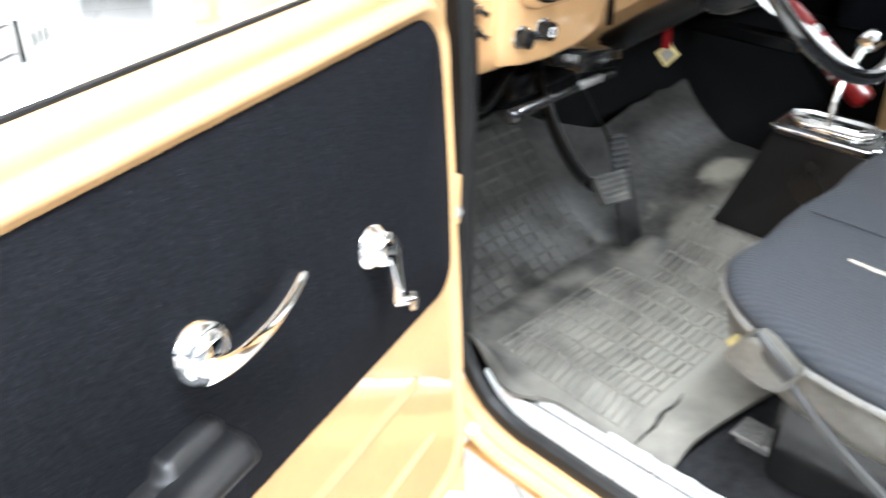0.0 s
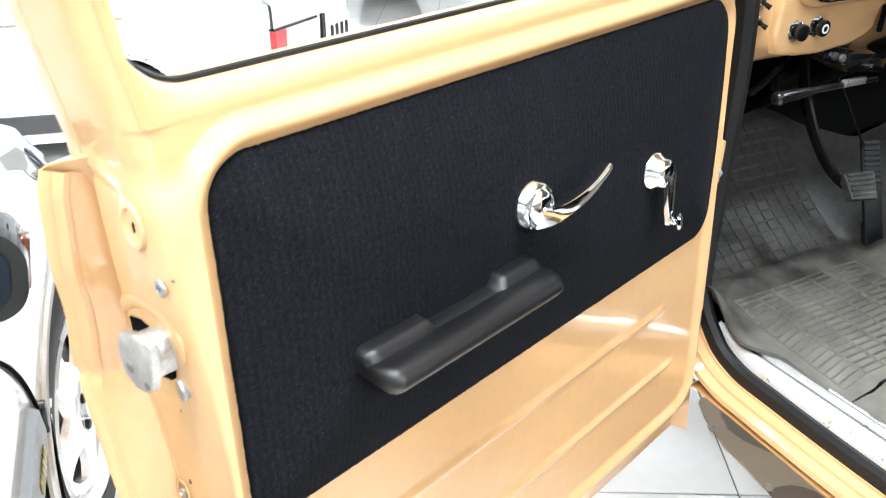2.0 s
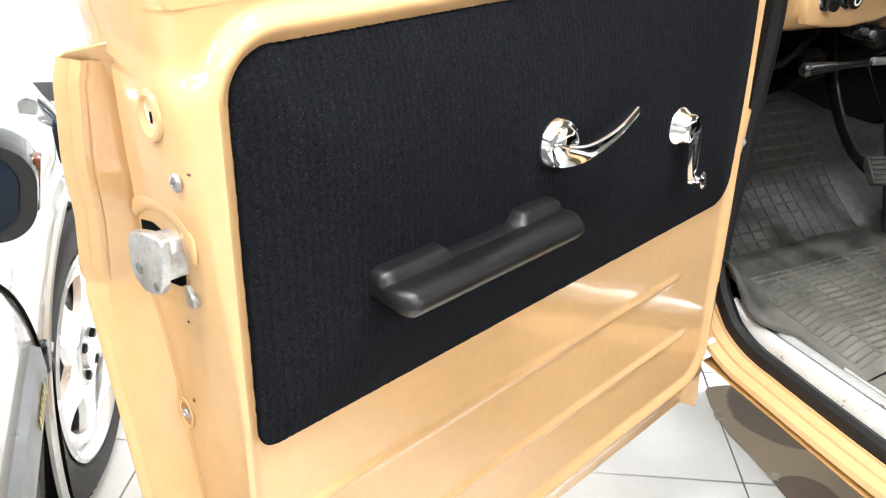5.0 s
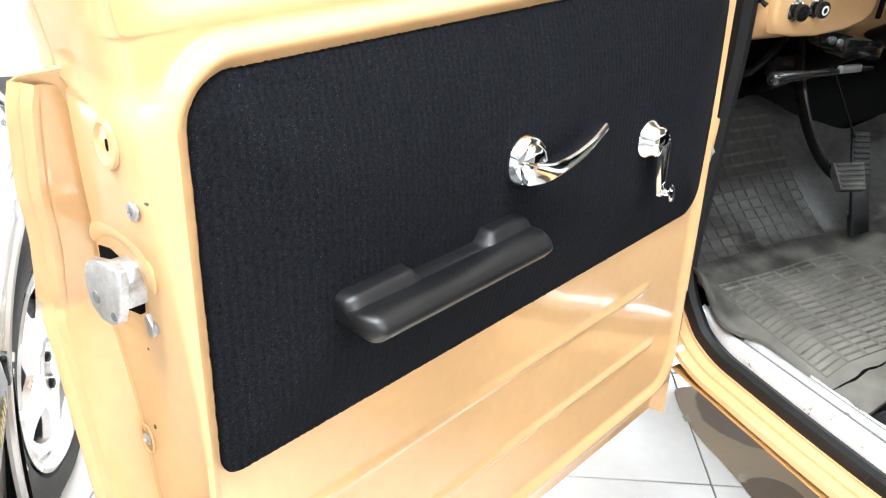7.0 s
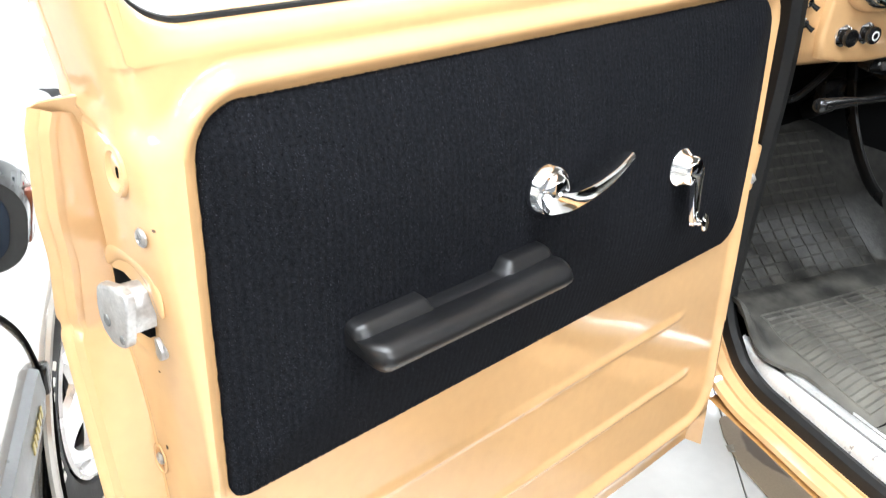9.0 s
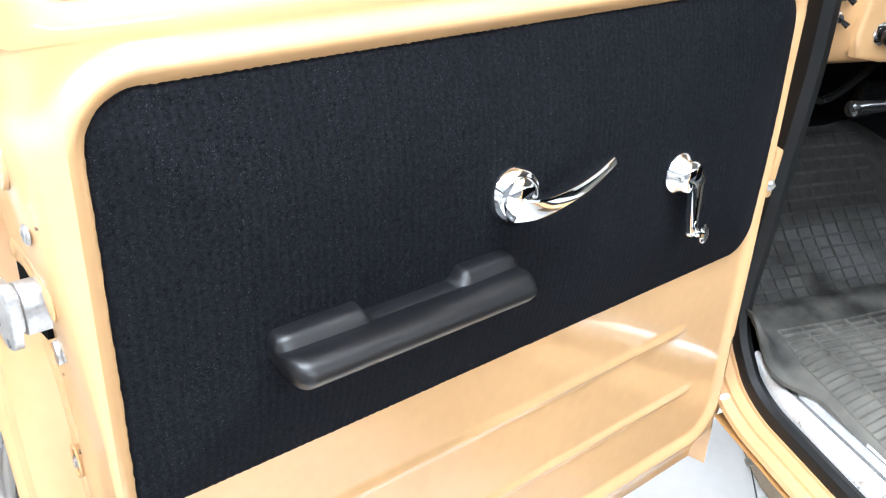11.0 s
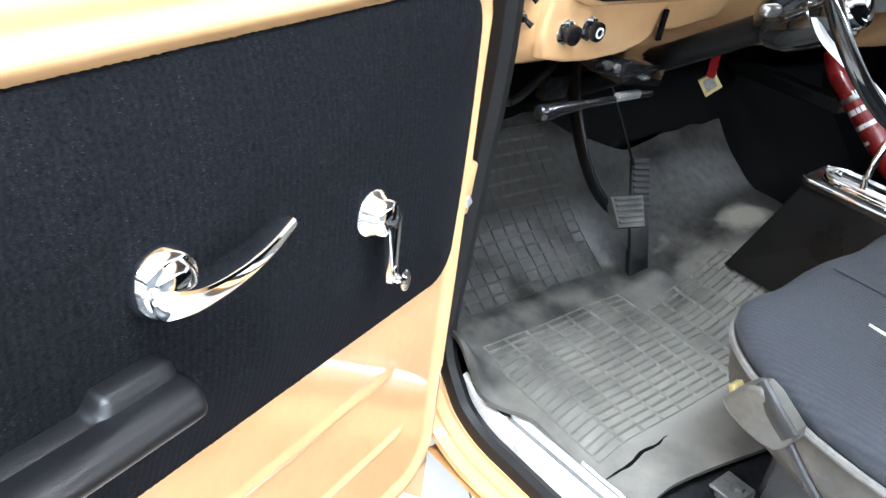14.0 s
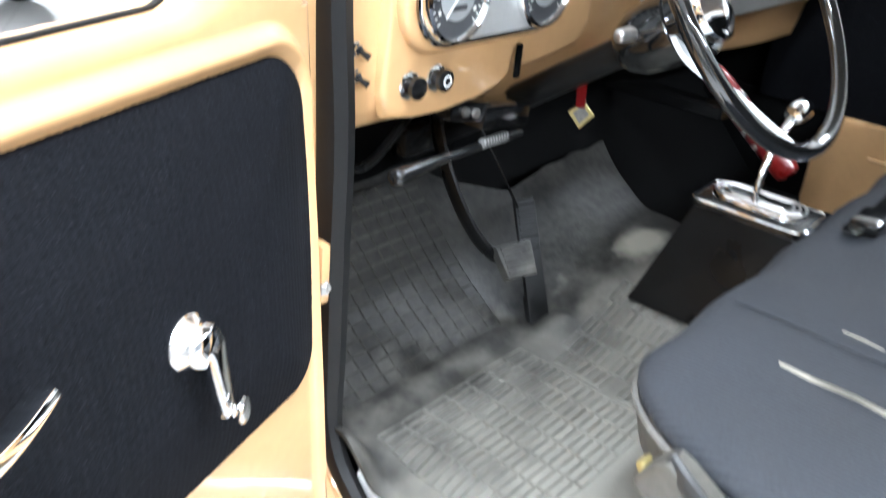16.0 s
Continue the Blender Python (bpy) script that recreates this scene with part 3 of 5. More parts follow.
BLADE = [(-0.0040, -0.0112), (-0.0052, -0.001), (-0.0064, 0.0085), (-0.0060, 0.0110), (-0.0042, 0.0122), (0.0010, 0.0118), (0.0085, 0.0096), (0.0140, 0.0056), (0.0172, -0.0005), (0.0155, -0.0070), (0.006, -0.0108), (-0.002, -0.0118)]
handle = part("inner_handle", join(moved(lathe(BOSS, 44), on_door(0.561, 0.9585) @ Matrix.Scale(0.95, 4)),
    sweep(smooth_path([dl(0.578, 0.033, 0.9610), dl(0.566, 0.0395, 0.9560), dl(0.543, 0.047, 0.9550), dl(0.513, 0.0525, 0.9610), dl(0.484, 0.055, 0.9705), dl(0.456, 0.0545, 0.9830)], 38), BLADE, hint=(0, 1, 0), size=lambda f: (0.35 + 4.95 * f if f < 0.2 else 1.34 - 0.60 * (f - 0.2) / 0.8 - (0.3 if f > 0.98 else 0), 1.18 - 0.42 * f - (0.25 if f > 0.98 else 0)))), CHROME, door, "chrome plated inner door handle", sharp=26)
WIND = [(0.0228, 0), (0.0242, 0.0012), (0.0240, 0.0035), (0.0222, 0.0065), (0.0196, 0.0110), (0.0180, 0.0160), (0.0170, 0.0190), (0.0150, 0.0215), (0.0110, 0.0238), (0.006, 0.0250), (0.0015, 0.0253)]
CRANK = [(-0.0080, -0.0040), (-0.0074, 0.0022), (-0.0040, 0.0046), (0.0, 0.0054), (0.0040, 0.0046), (0.0074, 0.0022), (0.0080, -0.0040), (0.0, -0.0056)]
winder = part("window_winder", join(moved(lathe(WIND, 36), on_door(0.296, 0.9185) @ Matrix.Scale(1.08, 4)),
    sweep(smooth_path([dl(0.2935, 0.046, 0.934), dl(0.2925, 0.049, 0.920), dl(0.2905, 0.049, 0.903), dl(0.2865, 0.048, 0.880), dl(0.2825, 0.047, 0.862), dl(0.2795, 0.0465, 0.850)], 26), CRANK, hint=(0, 1, 0), size=lambda f: (0.8 + 3.0 * f if f < 0.18 else 1.50 - 0.66 * (f - 0.18) / 0.82, 1.0 - 0.25 * f)),
    moved(lathe([(0.0062, -0.004), (0.0064, 0.001), (0.0045, 0.0022), (0.0040, 0.0050), (0.0055, 0.0062), (0.0045, 0.0078), (0.0046, 0.0100), (0.0078, 0.0118), (0.0112, 0.0128), (0.0116, 0.0146), (0.0095, 0.0168), (0.004, 0.0176)], 24), Matrix.Translation(dl(0.2770, 0.0440, 0.8470)) @ pose(0, 0, 0, -80, 0, 18))), CHROME, door, "chrome window winder crank", sharp=32)


# edge fittings: latch, screws, key dish
def screw(u, n, z, r=0.0075):
    head = lathe([(r, 0), (r, 0.0015), (r * 0.8, 0.003), (r * 0.45, 0.0032), (r * 0.3, 0.0016)], 16)
    return moved(head, Matrix.Translation(dl(u, n, z)) @ pose(0, 0, 0, 0, 90, 0))
for z, n, q in ((1.0085, -0.0185, 0.0078), (0.8990, -0.0305, 0.0066), (0.749, -0.0870, 0.0062)):
    part("screw", screw(edge_u(z) - 0.0005, n, z, q), STEEL, door, "cross-head steel screw")
for turn in (20, 110):
    for z, n in ((1.0085, -0.0185), (0.8990, -0.0305)):
        part("screw_slot", moved(rbox(0.0088, 0.0016, 0.0010, 0.0003, 1), Matrix.Translation(dl(edge_u(z) + 0.0024, n, z)) @ pose(0, 0, 0, 0, 90, 0) @ pose(0, 0, 0, 0, 0, turn)), DULL_GREY, door)
dish = lathe([(0.0215, 0.0), (0.0205, 0.0032), (0.0165, 0.0036), (0.0135, 0.0012), (0.010, -0.0006), (0.0045, -0.0010)], 32)
DISH_M = Matrix.Translation(dl(edge_u(1.0548) - 0.0005, -0.0370, 1.0560)) @ pose(0, 0, 0, 0, 90, 0)
part("hinge_dish", moved(dish, DISH_M @ Matrix.Diagonal((0.98, 0.76, 1, 1))), PAINT, door, "round embossed dish with a keyhole")
part("keyhole", moved(lathe([(0.0048, -0.001), (0.0042, 0.0006)], 14), DISH_M @ Matrix.Diagonal((1.5, 0.50, 1, 1))), DARK, door, "dark keyhole")
part("low_dish", sweep([dl(edge_u(0.749) + 0.0004, -0.0870 + 0.0105 * math.cos(a), 0.749 + 0.0150 * math.sin(a)) for a in [2 * math.pi * k / 28 for k in range(28)]], ring(0.0016, 6, 0.7), closed=True, hint=(1, 0, 0)), PAINT, door, "pressed rim round the lower screw")
lu = edge_u(0.94)
def edge_slab(outline, u0, u1, bevel):
    """An outline in (n, z) on the door's edge, standing out from u0 to u1."""
    return mapped(slab(outline, u0, u1, bevel, 3), lambda n, z, u: dl(u, n, z))
part("latch_opening", edge_slab([(-0.0954, 0.9474), (-0.0754, 0.9530), (-0.0440, 0.9480), (-0.0370, 0.9200), (-0.0410, 0.9080), (-0.0670, 0.9020), (-0.0950, 0.9330)][::-1], lu - 0.006, lu + 0.0012, 0), DARK, door, "dark slot behind the latch")
part("latch_rim", sweep(smooth_path([dl(lu + 0.0003, n, z) for n, z in ((-0.1040, 0.9480), (-0.1010, 0.9562), (-0.0836, 0.9689), (-0.0587, 0.9750), (-0.0363, 0.9725), (-0.0240, 0.9630), (-0.0190, 0.9500), (-0.0170, 0.9380))], 36), ring(0.0105, 14, 0.36), hint=(1, 0, 0), size=lambda f: 0.25 + 0.75 * math.sin(math.pi * f) ** 0.6), PAINT, door, "pressed rim over the latch")
PLATE = [(-0.0655, 0.9485), (-0.0630, 0.9555), (-0.0580, 0.9600), (-0.0360, 0.9668), (-0.0190, 0.9695), (-0.0135, 0.9690), (-0.0108, 0.9630), (-0.0190, 0.9290), (-0.0225, 0.9200), (-0.0280, 0.9160), (-0.0360, 0.9128), (-0.0470, 0.9112), (-0.0610, 0.9170), (-0.0660, 0.9260), (-0.0675, 0.9380)]
BOLT = [(-0.0640, 0.9500), (-0.0475, 0.9585), (-0.0390, 0.9565), (-0.0340, 0.9540), (-0.0290, 0.9340), (-0.0330, 0.9220), (-0.0500, 0.9155), (-0.0600, 0.9120), (-0.0660, 0.9250)]
latch = join(edge_slab(PLATE[::-1], 0.9900, 0.9985, 0.0030), edge_slab(BOLT[::-1], lu - 0.010, 0.9850, 0.0020), edge_slab([(n * 0.86 - 0.0065, z * 0.86 + 0.1315) for n, z in BOLT][::-1], 0.983, 0.991, 0))
latch_ob = part("latch", latch, ZINC, door, "cast zinc door latch", sharp=45)
for nm, r, n, z, mt, lb in (("latch_rivet", 0.0048, -0.0505, 0.9310, DULL_GREY, "dull rivet in the latch plate"), ("latch_pin", 0.0034, -0.0262, 0.9250, DULL_GREY, "small pin end in the latch plate")):
    part(nm, moved(lathe([(r * 1.15, -0.001), (r * 1.1, 0.0006), (r * 0.8, 0.0012), (r * 0.3, 0.0013)], 16), Matrix.Translation(dl(0.9984, n, z)) @ pose(0, 0, 0, 0, 90, 0)), mt, latch_ob, lb)
part("latch_washer", edge_slab([(-0.0305 + (n + 0.0215) * 0.72, 0.8985 + (z - 0.9035) * 0.80) for n, z in ((-0.0300, 0.9165), (-0.0265, 0.9190), (-0.0155, 0.9080), (-0.0140, 0.9030), (-0.0160, 0.8975), (-0.0215, 0.8945), (-0.0270, 0.8960), (-0.0300, 0.9010), (-0.0290, 0.9070))][::-1], lu - 0.004, lu + 0.0004, 0.0003), STEEL, door, "pale steel strap under the screw")
for z in (0.833, 0.42):
    part("hinge", join(rbox(0.05, 0.035, 0.055, 0.004, 2, dl(0.004, -0.05, z)), moved(lathe([(0.007, 0), (0.007, 0.004), (0.004, 0.006)], 6), Matrix.Translation(dl(0.026, -0.0315, z)) @ pose(0, 0, 0, -90, 0, 0))), PAINT_WORN, door, "tan door hinge with a bolt")

# chips in the paint
def chip(u, n, z, w, h, seed):
    """A flat scar of bare steel on the door's edge."""
    out = []
    for k in range(14):
        a = 2 * math.pi * k / 14
        r = 0.75 + 0.45 * noise.noise((math.cos(a) * 2, math.sin(a) * 2, seed))
        out.append((n + w / 2 * r * math.cos(a), z + h / 2 * r * math.sin(a)))
    return edge_slab(out, u - 0.001, u + 0.0004, 0)
for n, z, w, h, sd in ((-0.006, 1.0185, 0.012, 0.0026, 1.5), (-0.019, 1.0215, 0.007, 0.0018, 4.2), (-0.0105, 1.0215, 0.005, 0.0012, 2.9), (-0.070, 0.772, 0.004, 0.005, 7.7), (-0.052, 0.866, 0.003, 0.0025, 9.1)):
    part("paint_chip", chip(0.9912 + edge_shift(z) + (0.0006 if n < -0.02 else -0.004), n, z, w, h, sd), CHIP, door, "small rusty paint chip", smooth=False)


# ---- the truck's body round the door opening ----
# seal path in y, z along the opening's edge, at x = -0.03
seal_yz = [(0.165, 1.62), (0.160, 1.30), (0.152, 1.12), (0.140, 0.98), (0.139, 0.84), (0.137, 0.69), (0.124, 0.60), (0.100, 0.553), (0.070, 0.518), (0.045, 0.497), (0.0, 0.482), (-0.06, 0.478), (-0.25, 0.472), (-0.60, 0.472), (-0.95, 0.472)]
def pillar_in(z):
    """The pillar stands a little further in than the rocker."""
    return 0.017 * step(0.53, 0.68, z)
spath = smooth_path([(-0.034 + pillar_in(z), y, z) for y, z in seal_yz], 120)
part("door_seal", sweep(spath, [(-0.022, -0.012), (-0.008, -0.017), (0.008, -0.014), (0.013, 0.0), (0.009, 0.013), (-0.002, 0.017), (-0.009, 0.011), (-0.012, 0.004), (-0.017, 0.008), (-0.023, 0.002)], hint=(1, 0, 0), size=lambda f: 1.12 - 0.34 * step(0.34, 0.48, f)), RUBBER, truck, "black rubber door seal")
# door pillar: painted face outside the seal, carried round to the rocker
def offset_path(d, x):
    out = []
    for i, p in enumerate(spath):
        t = (spath[min(i + 1, len(spath) - 1)] - spath[max(i - 1, 0)]).normalized()
        out.append(Vector((x + pillar_in(p.z), p.y + t.z * d * -1, p.z + t.y * d)))
    return out
PILLAR_D = ((-0.002, -0.030), (0.010, -0.032), (0.018, -0.045), (0.022, -0.048), (0.026, -0.050), (0.036, -0.050), (0.044, -0.056), (0.052, -0.072), (0.060, -0.084), (0.075, -0.086), (0.085, -0.085), (0.10, -0.082))
ROCKER_D = ((-0.002, -0.030), (0.008, -0.034), (0.0145, -0.0435), (0.0150, -0.0465), (0.0200, -0.0478), (0.0160, -0.0505), (0.0205, -0.0640), (0.0207, -0.0660), (0.0258, -0.0675), (0.0225, -0.0700), (0.0285, -0.0845), (0.0375, -0.0850))
rows = []
for (d0, x0), (d1, x1) in zip(PILLAR_D, ROCKER_D):
    row = []
    for pa, pb, c in zip(offset_path(d0, x0), offset_path(d1, x1), spath):
        k = step(0.50, 0.62, c.z)
        low = 0.05 * min(max(0.03 - c.y, 0.0), 0.6) * step(0.03, 0.056, d1) * (1 - k)
        row.append(pa * k + pb * (1 - k) - Vector((0, 0, low)))
    rows.append(row)
part("door_frame", grid(rows), PAINT, truck, "tan painted pillar and rocker", sharp=28)
part("rocker_underside", grid([[(-0.0845, 0.06, 0.434), (-0.0845, -1.0, 0.385)], [(-0.072, 0.06, 0.436), (-0.072, -1.0, 0.388)], [(0.06, 0.06, 0.44), (0.06, -1.0, 0.395)]]), PAINT_WORN, truck)
for y, a in ((-0.30, 15),):
    part("seal_clip", moved(rbox(0.004, 0.005, 0.020, 0.0015, 1), Matrix.Translation((-0.049, y, 0.474)) @ pose(0, 0, 0, a, 0, 0)), RUBBER, truck, "loose end of the rubber seal")
# sill plate
rows = []
for y in frange(0.085, -0.95, 60):
    w = step(0.085, 0.0, y)
    rag = 0.003 * noise.noise((y * 60, 0, 0)) + 0.004 * noise.noise((y * 17, 5, 0))
    lift = 0.020 * step(0.03, 0.085, y)
    rows.append([(-0.024, y, 0.478 + lift), (-0.020, y, 0.495 + lift), (-0.012, y, 0.507 + lift), (-0.0065, y, 0.509 + lift), (-0.0045, y, 0.5025 + lift), (0.0070, y, 0.5025 + lift), (0.0090, y, 0.509 + lift), (0.012 + 0.014 * w + rag, y, 0.511 + lift), (0.012 + 0.014 * w + rag, y, 0.506 + lift)])
plate = part("sill_plate", grid(rows), ALU, truck, "worn bare aluminium sill plate", sharp=40)
# grey strip paints the groove's shade
part("groove", grid([[(-0.0040, y, 0.5032), (0.0066, y, 0.5032)] for y in frange(0.02, -0.95, 20)]), DULL_GREY, plate, "groove along the plate with its shade painted grey")
part("groove", grid([[(0.0155, y, 0.5120), (0.0172, y, 0.5120)] for y in frange(-0.02, -0.95, 20)]), DULL_GREY, plate, "dark grey line along the plate")
for y in (0.0, -0.211, -0.42, -0.63):
    part("screw", moved(lathe([(0.006, 0), (0.006, 0.0015), (0.004, 0.0028), (0.0015, 0.003)], 14), Matrix.Translation((0.0015, y, 0.5035))), STEEL, plate, "steel screw in the plate")

# floor pan, firewall, cab shell
part("floor_pan", rbox(1.56, 1.3, 0.04, 0.01, 1, (0.78, -0.40, 0.478)), CARPET, truck, "black carpeted floor")
part("firewall", grid([[(x, 0.20, 0.50), (x, 0.40, 0.70), (x, 0.43, 0.80), (x, 0.43, 1.25)] for x in frange(-0.03, 1.58, 4)]), DARK, truck, "black firewall")
part("kick_panel", grid([[(-0.026, y, z) for y in frange(0.145, 0.43, 8)] for z in frange(0.48, 1.26, 10)]), CARPET, truck, "dark grey carpeted kick panel")
part("passenger_kick_panel", grid([[(1.58, y, z) for y in (0.0, 0.43)] for z in (0.48, 1.26)]), DARK, truck)

# hinge leaf on the pillar with its bolt
leaf = part("hinge_leaf", rbox(0.014, 0.034, 0.075, 0.004, 2, (-0.064, 0.120, 0.832)), PAINT, truck, "tan hinge leaf on the pillar")
part("hinge_bolt", moved(lathe([(0.0095, 0), (0.0095, 0.0015), (0.0065, 0.002), (0.0065, 0.006), (0.003, 0.007)], 6), Matrix.Translation((-0.067, 0.104, 0.816)) @ pose(0, 0, 0, 78, 0, -35)), STEEL, leaf, "steel hinge bolt", smooth=False)


# ---- dashboard ----
dash = thing("dashboard", "tan painted steel dashboard with round gauges", "")
dash.parent = truck
dash.matrix_basis = pose(-0.82, -0.63, 1.32) @ Matrix.Scale(1.04, 4) @ pose(0.82, 0.63, -1.32)
rows = []
for x in frange(-0.062, 1.46, 40):
    b = step(0.235, 0.285, x)  # right of the column the lower edge lies further in
    lo = 0.976 - 0.034 * b - 0.045 * step(0.55, 1.35, x)
    yy = 0.045 * b
    rows.append([(x, y, z) for y, z in ((0.42, 1.26), (0.20, 1.262), (0.150, 1.25), (0.132, 1.225), (0.124 + yy * 0.2, 1.15), (0.122 + yy * 0.5, 1.05), (0.124 + yy, lo + 0.035), (0.130 + yy, lo + 0.012), (0.142 + yy, lo + 0.002), (0.165 + yy, lo), (0.20 + yy, lo + 0.01))])
part("dash_panel", grid(rows), PAINT, dash, sharp=60)
# raised gauge pod with a rolled lower edge
POD = [(0.022, 1.21), (0.016, 1.10), (0.014, 1.03), (0.022, 0.995), (0.068, 0.987), (0.12, 0.985), (0.185, 0.990), (0.225, 0.999), (0.248, 1.012), (0.254, 1.045), (0.262, 1.052), (0.272, 1.020), (0.300, 1.018), (0.40, 1.03), (0.425, 1.06), (0.43, 1.20), (0.42, 1.215), (0.07, 1.22)]
pod = slab([(x, -z) for x, z in POD], 0.0, 0.016, 0.008, 3)
part("gauge_pod", mapped(pod, lambda x, y, z: (x, 0.124 - z, -y)), PAINT, dash, "raised pod that carries the gauges", sharp=50)
part("dash_slot", rbox(0.010, 0.006, 0.045, 0.002, 2, (0.262, 0.108, 1.028)), DARK, dash, "dark slot beside the column")
hood = slab([(x, -z) for x, z in round_rect(0.026, 1.063, 0.340, 1.205, 0.062, 10)][::-1], 0.0, 0.0155, 0.010, 4)
part("gauge_surround", mapped(hood, lambda x, y, z: (x, 0.1105 - z, -y)), PAINT, dash, "rounded tan swell round the gauges", sharp=50)
trim = slab([(x, -z) for x, z in round_rect(0.040, 1.0755, 0.322, 1.189, 0.054, 10)][::-1], 0, 0.006, 0.003, 2)
part("gauge_plate", mapped(trim, lambda x, y, z: (x, 0.0945 - z, -y)), DASH_SILVER, dash, "pale silver gauge plate")
part("gauge_plate_rim", tube([(x, 0.090, z) for x, z in round_rect(0.040, 1.0755, 0.322, 1.189, 0.054, 10)], 0.0035, 8, hint=(0, 1, 0), closed=True), CHROME, dash)
FACE = pose(0, 0, 0, 90, 0, 0)
for gx in (0.096, 0.266):
    g = part("gauge", moved(lathe([(0.048, 0.0), (0.048, 0.006), (0.0475, 0.008)], 40), Matrix.Translation((gx, 0.090, 1.132)) @ FACE), DIAL, dash, "dark grey round gauge with pale ticks")
    part("bezel", moved(lathe([(0.046, 0.0), (0.054, 0.0), (0.056, 0.006), (0.054, 0.013), (0.050, 0.015), (0.047, 0.011), (0.046, 0.007)], 40, False), Matrix.Translation((gx, 0.090, 1.132)) @ FACE), CHROME, g, "chrome bezel")
    ticks = []
    for k in range(25):
        a = radians(-135 + 270 * k / 24)
        ticks.append(moved(rbox(0.0016, 0.006 if k % 4 == 0 else 0.004, 0.0006, 0.0002, 1, (0, 0.042, 0.0086)), Matrix.Translation((gx, 0.090, 1.132)) @ FACE @ Matrix.Rotation(-a, 4, "Z")))
    part("ticks", join(*ticks), WHITE, g, "pale tick marks")
    part("needle", moved(rbox(0.002, 0.036, 0.001, 0.0003, 1, (0, 0.014, 0.0105)), Matrix.Translation((gx, 0.090, 1.132)) @ FACE @ Matrix.Rotation(radians(140 if gx < 0.2 else 60), 4, "Z")), WHITE, g, "white needle")
    part("inner_dial", moved(lathe([(0.029, 0.008), (0.029, 0.0092), (0.028, 0.0095)], 32), Matrix.Translation((gx, 0.090, 1.132)) @ FACE), GAUGE_GREY, g, "pale grey inner dial")
    for k in range(9):
        a = radians(-120 + 30 * k)
        part("numeral_bar", moved(rbox(0.0055, 0.0045, 0.0006, 0.0002, 1, (0, 0.0345, 0.0088)), Matrix.Translation((gx, 0.090, 1.132)) @ FACE @ Matrix.Rotation(-a, 4, "Z")), WHITE, g, "pale unreadable mark")
    if gx < 0.2:
        part("counter", rbox(0.024, 0.002, 0.006, 0.0005, 1, (gx + 0.002, 0.080, 1.118)), DIAL, g, "small dark counter window")
part("dash_emblem", join(rbox(0.024, 0.003, 0.005, 0.001, 1, (0.181, 0.087, 1.140)), rbox(0.010, 0.003, 0.008, 0.001, 1, (0.181, 0.0868, 1.140))), BLACK_METAL, dash, "small dark emblem shape")
part("glovebox_plate", rbox(0.95, 0.012, 0.15, 0.005, 2, (1.06, 0.118, 1.087)), DASH_SILVER, dash, "pale silver plate across the passenger side")


def knob(x, z, label, mark):
    k = part("pull_knob", moved(lathe([(0.007, 0.006), (0.007, 0.018), (0.010, 0.0205), (0.0145, 0.023), (0.0155, 0.027), (0.015, 0.033), (0.012, 0.035)], 24), Matrix.Translation((x, 0.112, z)) @ FACE @ Matrix.Diagonal((0.86, 0.86, 0.66, 1))), BLACK_METAL, dash, label)
    part("collar", moved(lathe([(0.0195, 0.0), (0.0205, 0.002), (0.0195, 0.009), (0.0145, 0.013), (0.009, 0.014)], 8), Matrix.Translation((x, 0.112, z)) @ FACE @ Matrix.Diagonal((0.86, 0.86, 0.66, 1))), CHROME, k, "chrome collar")
    if mark:
        part("knob_mark", moved(lathe([(0.0055, 0.0345), (0.0085, 0.0345), (0.0085, 0.0358), (0.0055, 0.0358)], 16, False), Matrix.Translation((x, 0.112, z)) @ FACE @ Matrix.Diagonal((0.86, 0.86, 0.66, 1))), WHITE, k, "white printed sign")
knob(0.0535, 1.0300, "black pull knob with a chrome collar", False)
knob(0.0995, 1.0320, "black pull knob with a white sign", True)
for z in (1.0777, 1.0479):
    tg = part("toggle_switch", moved(lathe([(0.009, 0), (0.009, 0.004), (0.006, 0.005), (0.006, 0.009)], 6), Matrix.Translation((-0.018, 0.125, z)) @ FACE), CHROME, dash, "small chrome toggle switch", smooth=False)
    part("toggle_lever", tube([(-0.018, 0.117, z), (-0.015, 0.111, z - 0.004), (-0.012, 0.106, z - 0.007)], 0.003, 10, 8, size=lambda f: 0.9 + 0.5 * f), BLACK_METAL, tg, "dark lever")

# ---- steering column and wheel ----
AX = Vector((0.0, -0.824, 0.566)).normalized()
HUB = Vector((0.398, -0.071, 1.115))
steer = thing("steering_wheel", "black rimmed steering wheel with silver spokes", "")
steer.parent = truck
def along(d):
    return HUB + AX * d
TURN_M = AX.to_track_quat("Z", "Y").to_matrix().to_4x4()
def on_axis(d):
    return Matrix.Translation(along(d)) @ TURN_M
part("column_tube", tube([along(-0.62), along(-0.06)], 0.021, 20), CONSOLE_BLACK, truck, "black steering column")
part("column_bowl", moved(lathe([(0.022, -0.13), (0.034, -0.12), (0.046, -0.095), (0.050, -0.06), (0.051, -0.035), (0.049, -0.033), (0.051, -0.030), (0.051, -0.008), (0.046, -0.002)], 36), on_axis(0)), GLOSS_BLACK, truck, "black bowl under the wheel")
stalk = part("turn_stalk", tube([along(-0.07) + Vector((-0.045, 0, 0.0)), along(-0.065) + Vector((-0.075, -0.004, 0.006)), along(-0.06) + Vector((-0.115, -0.01, 0.012))], 0.0055, 10, 12), CHROME, truck, "chrome indicator stalk")
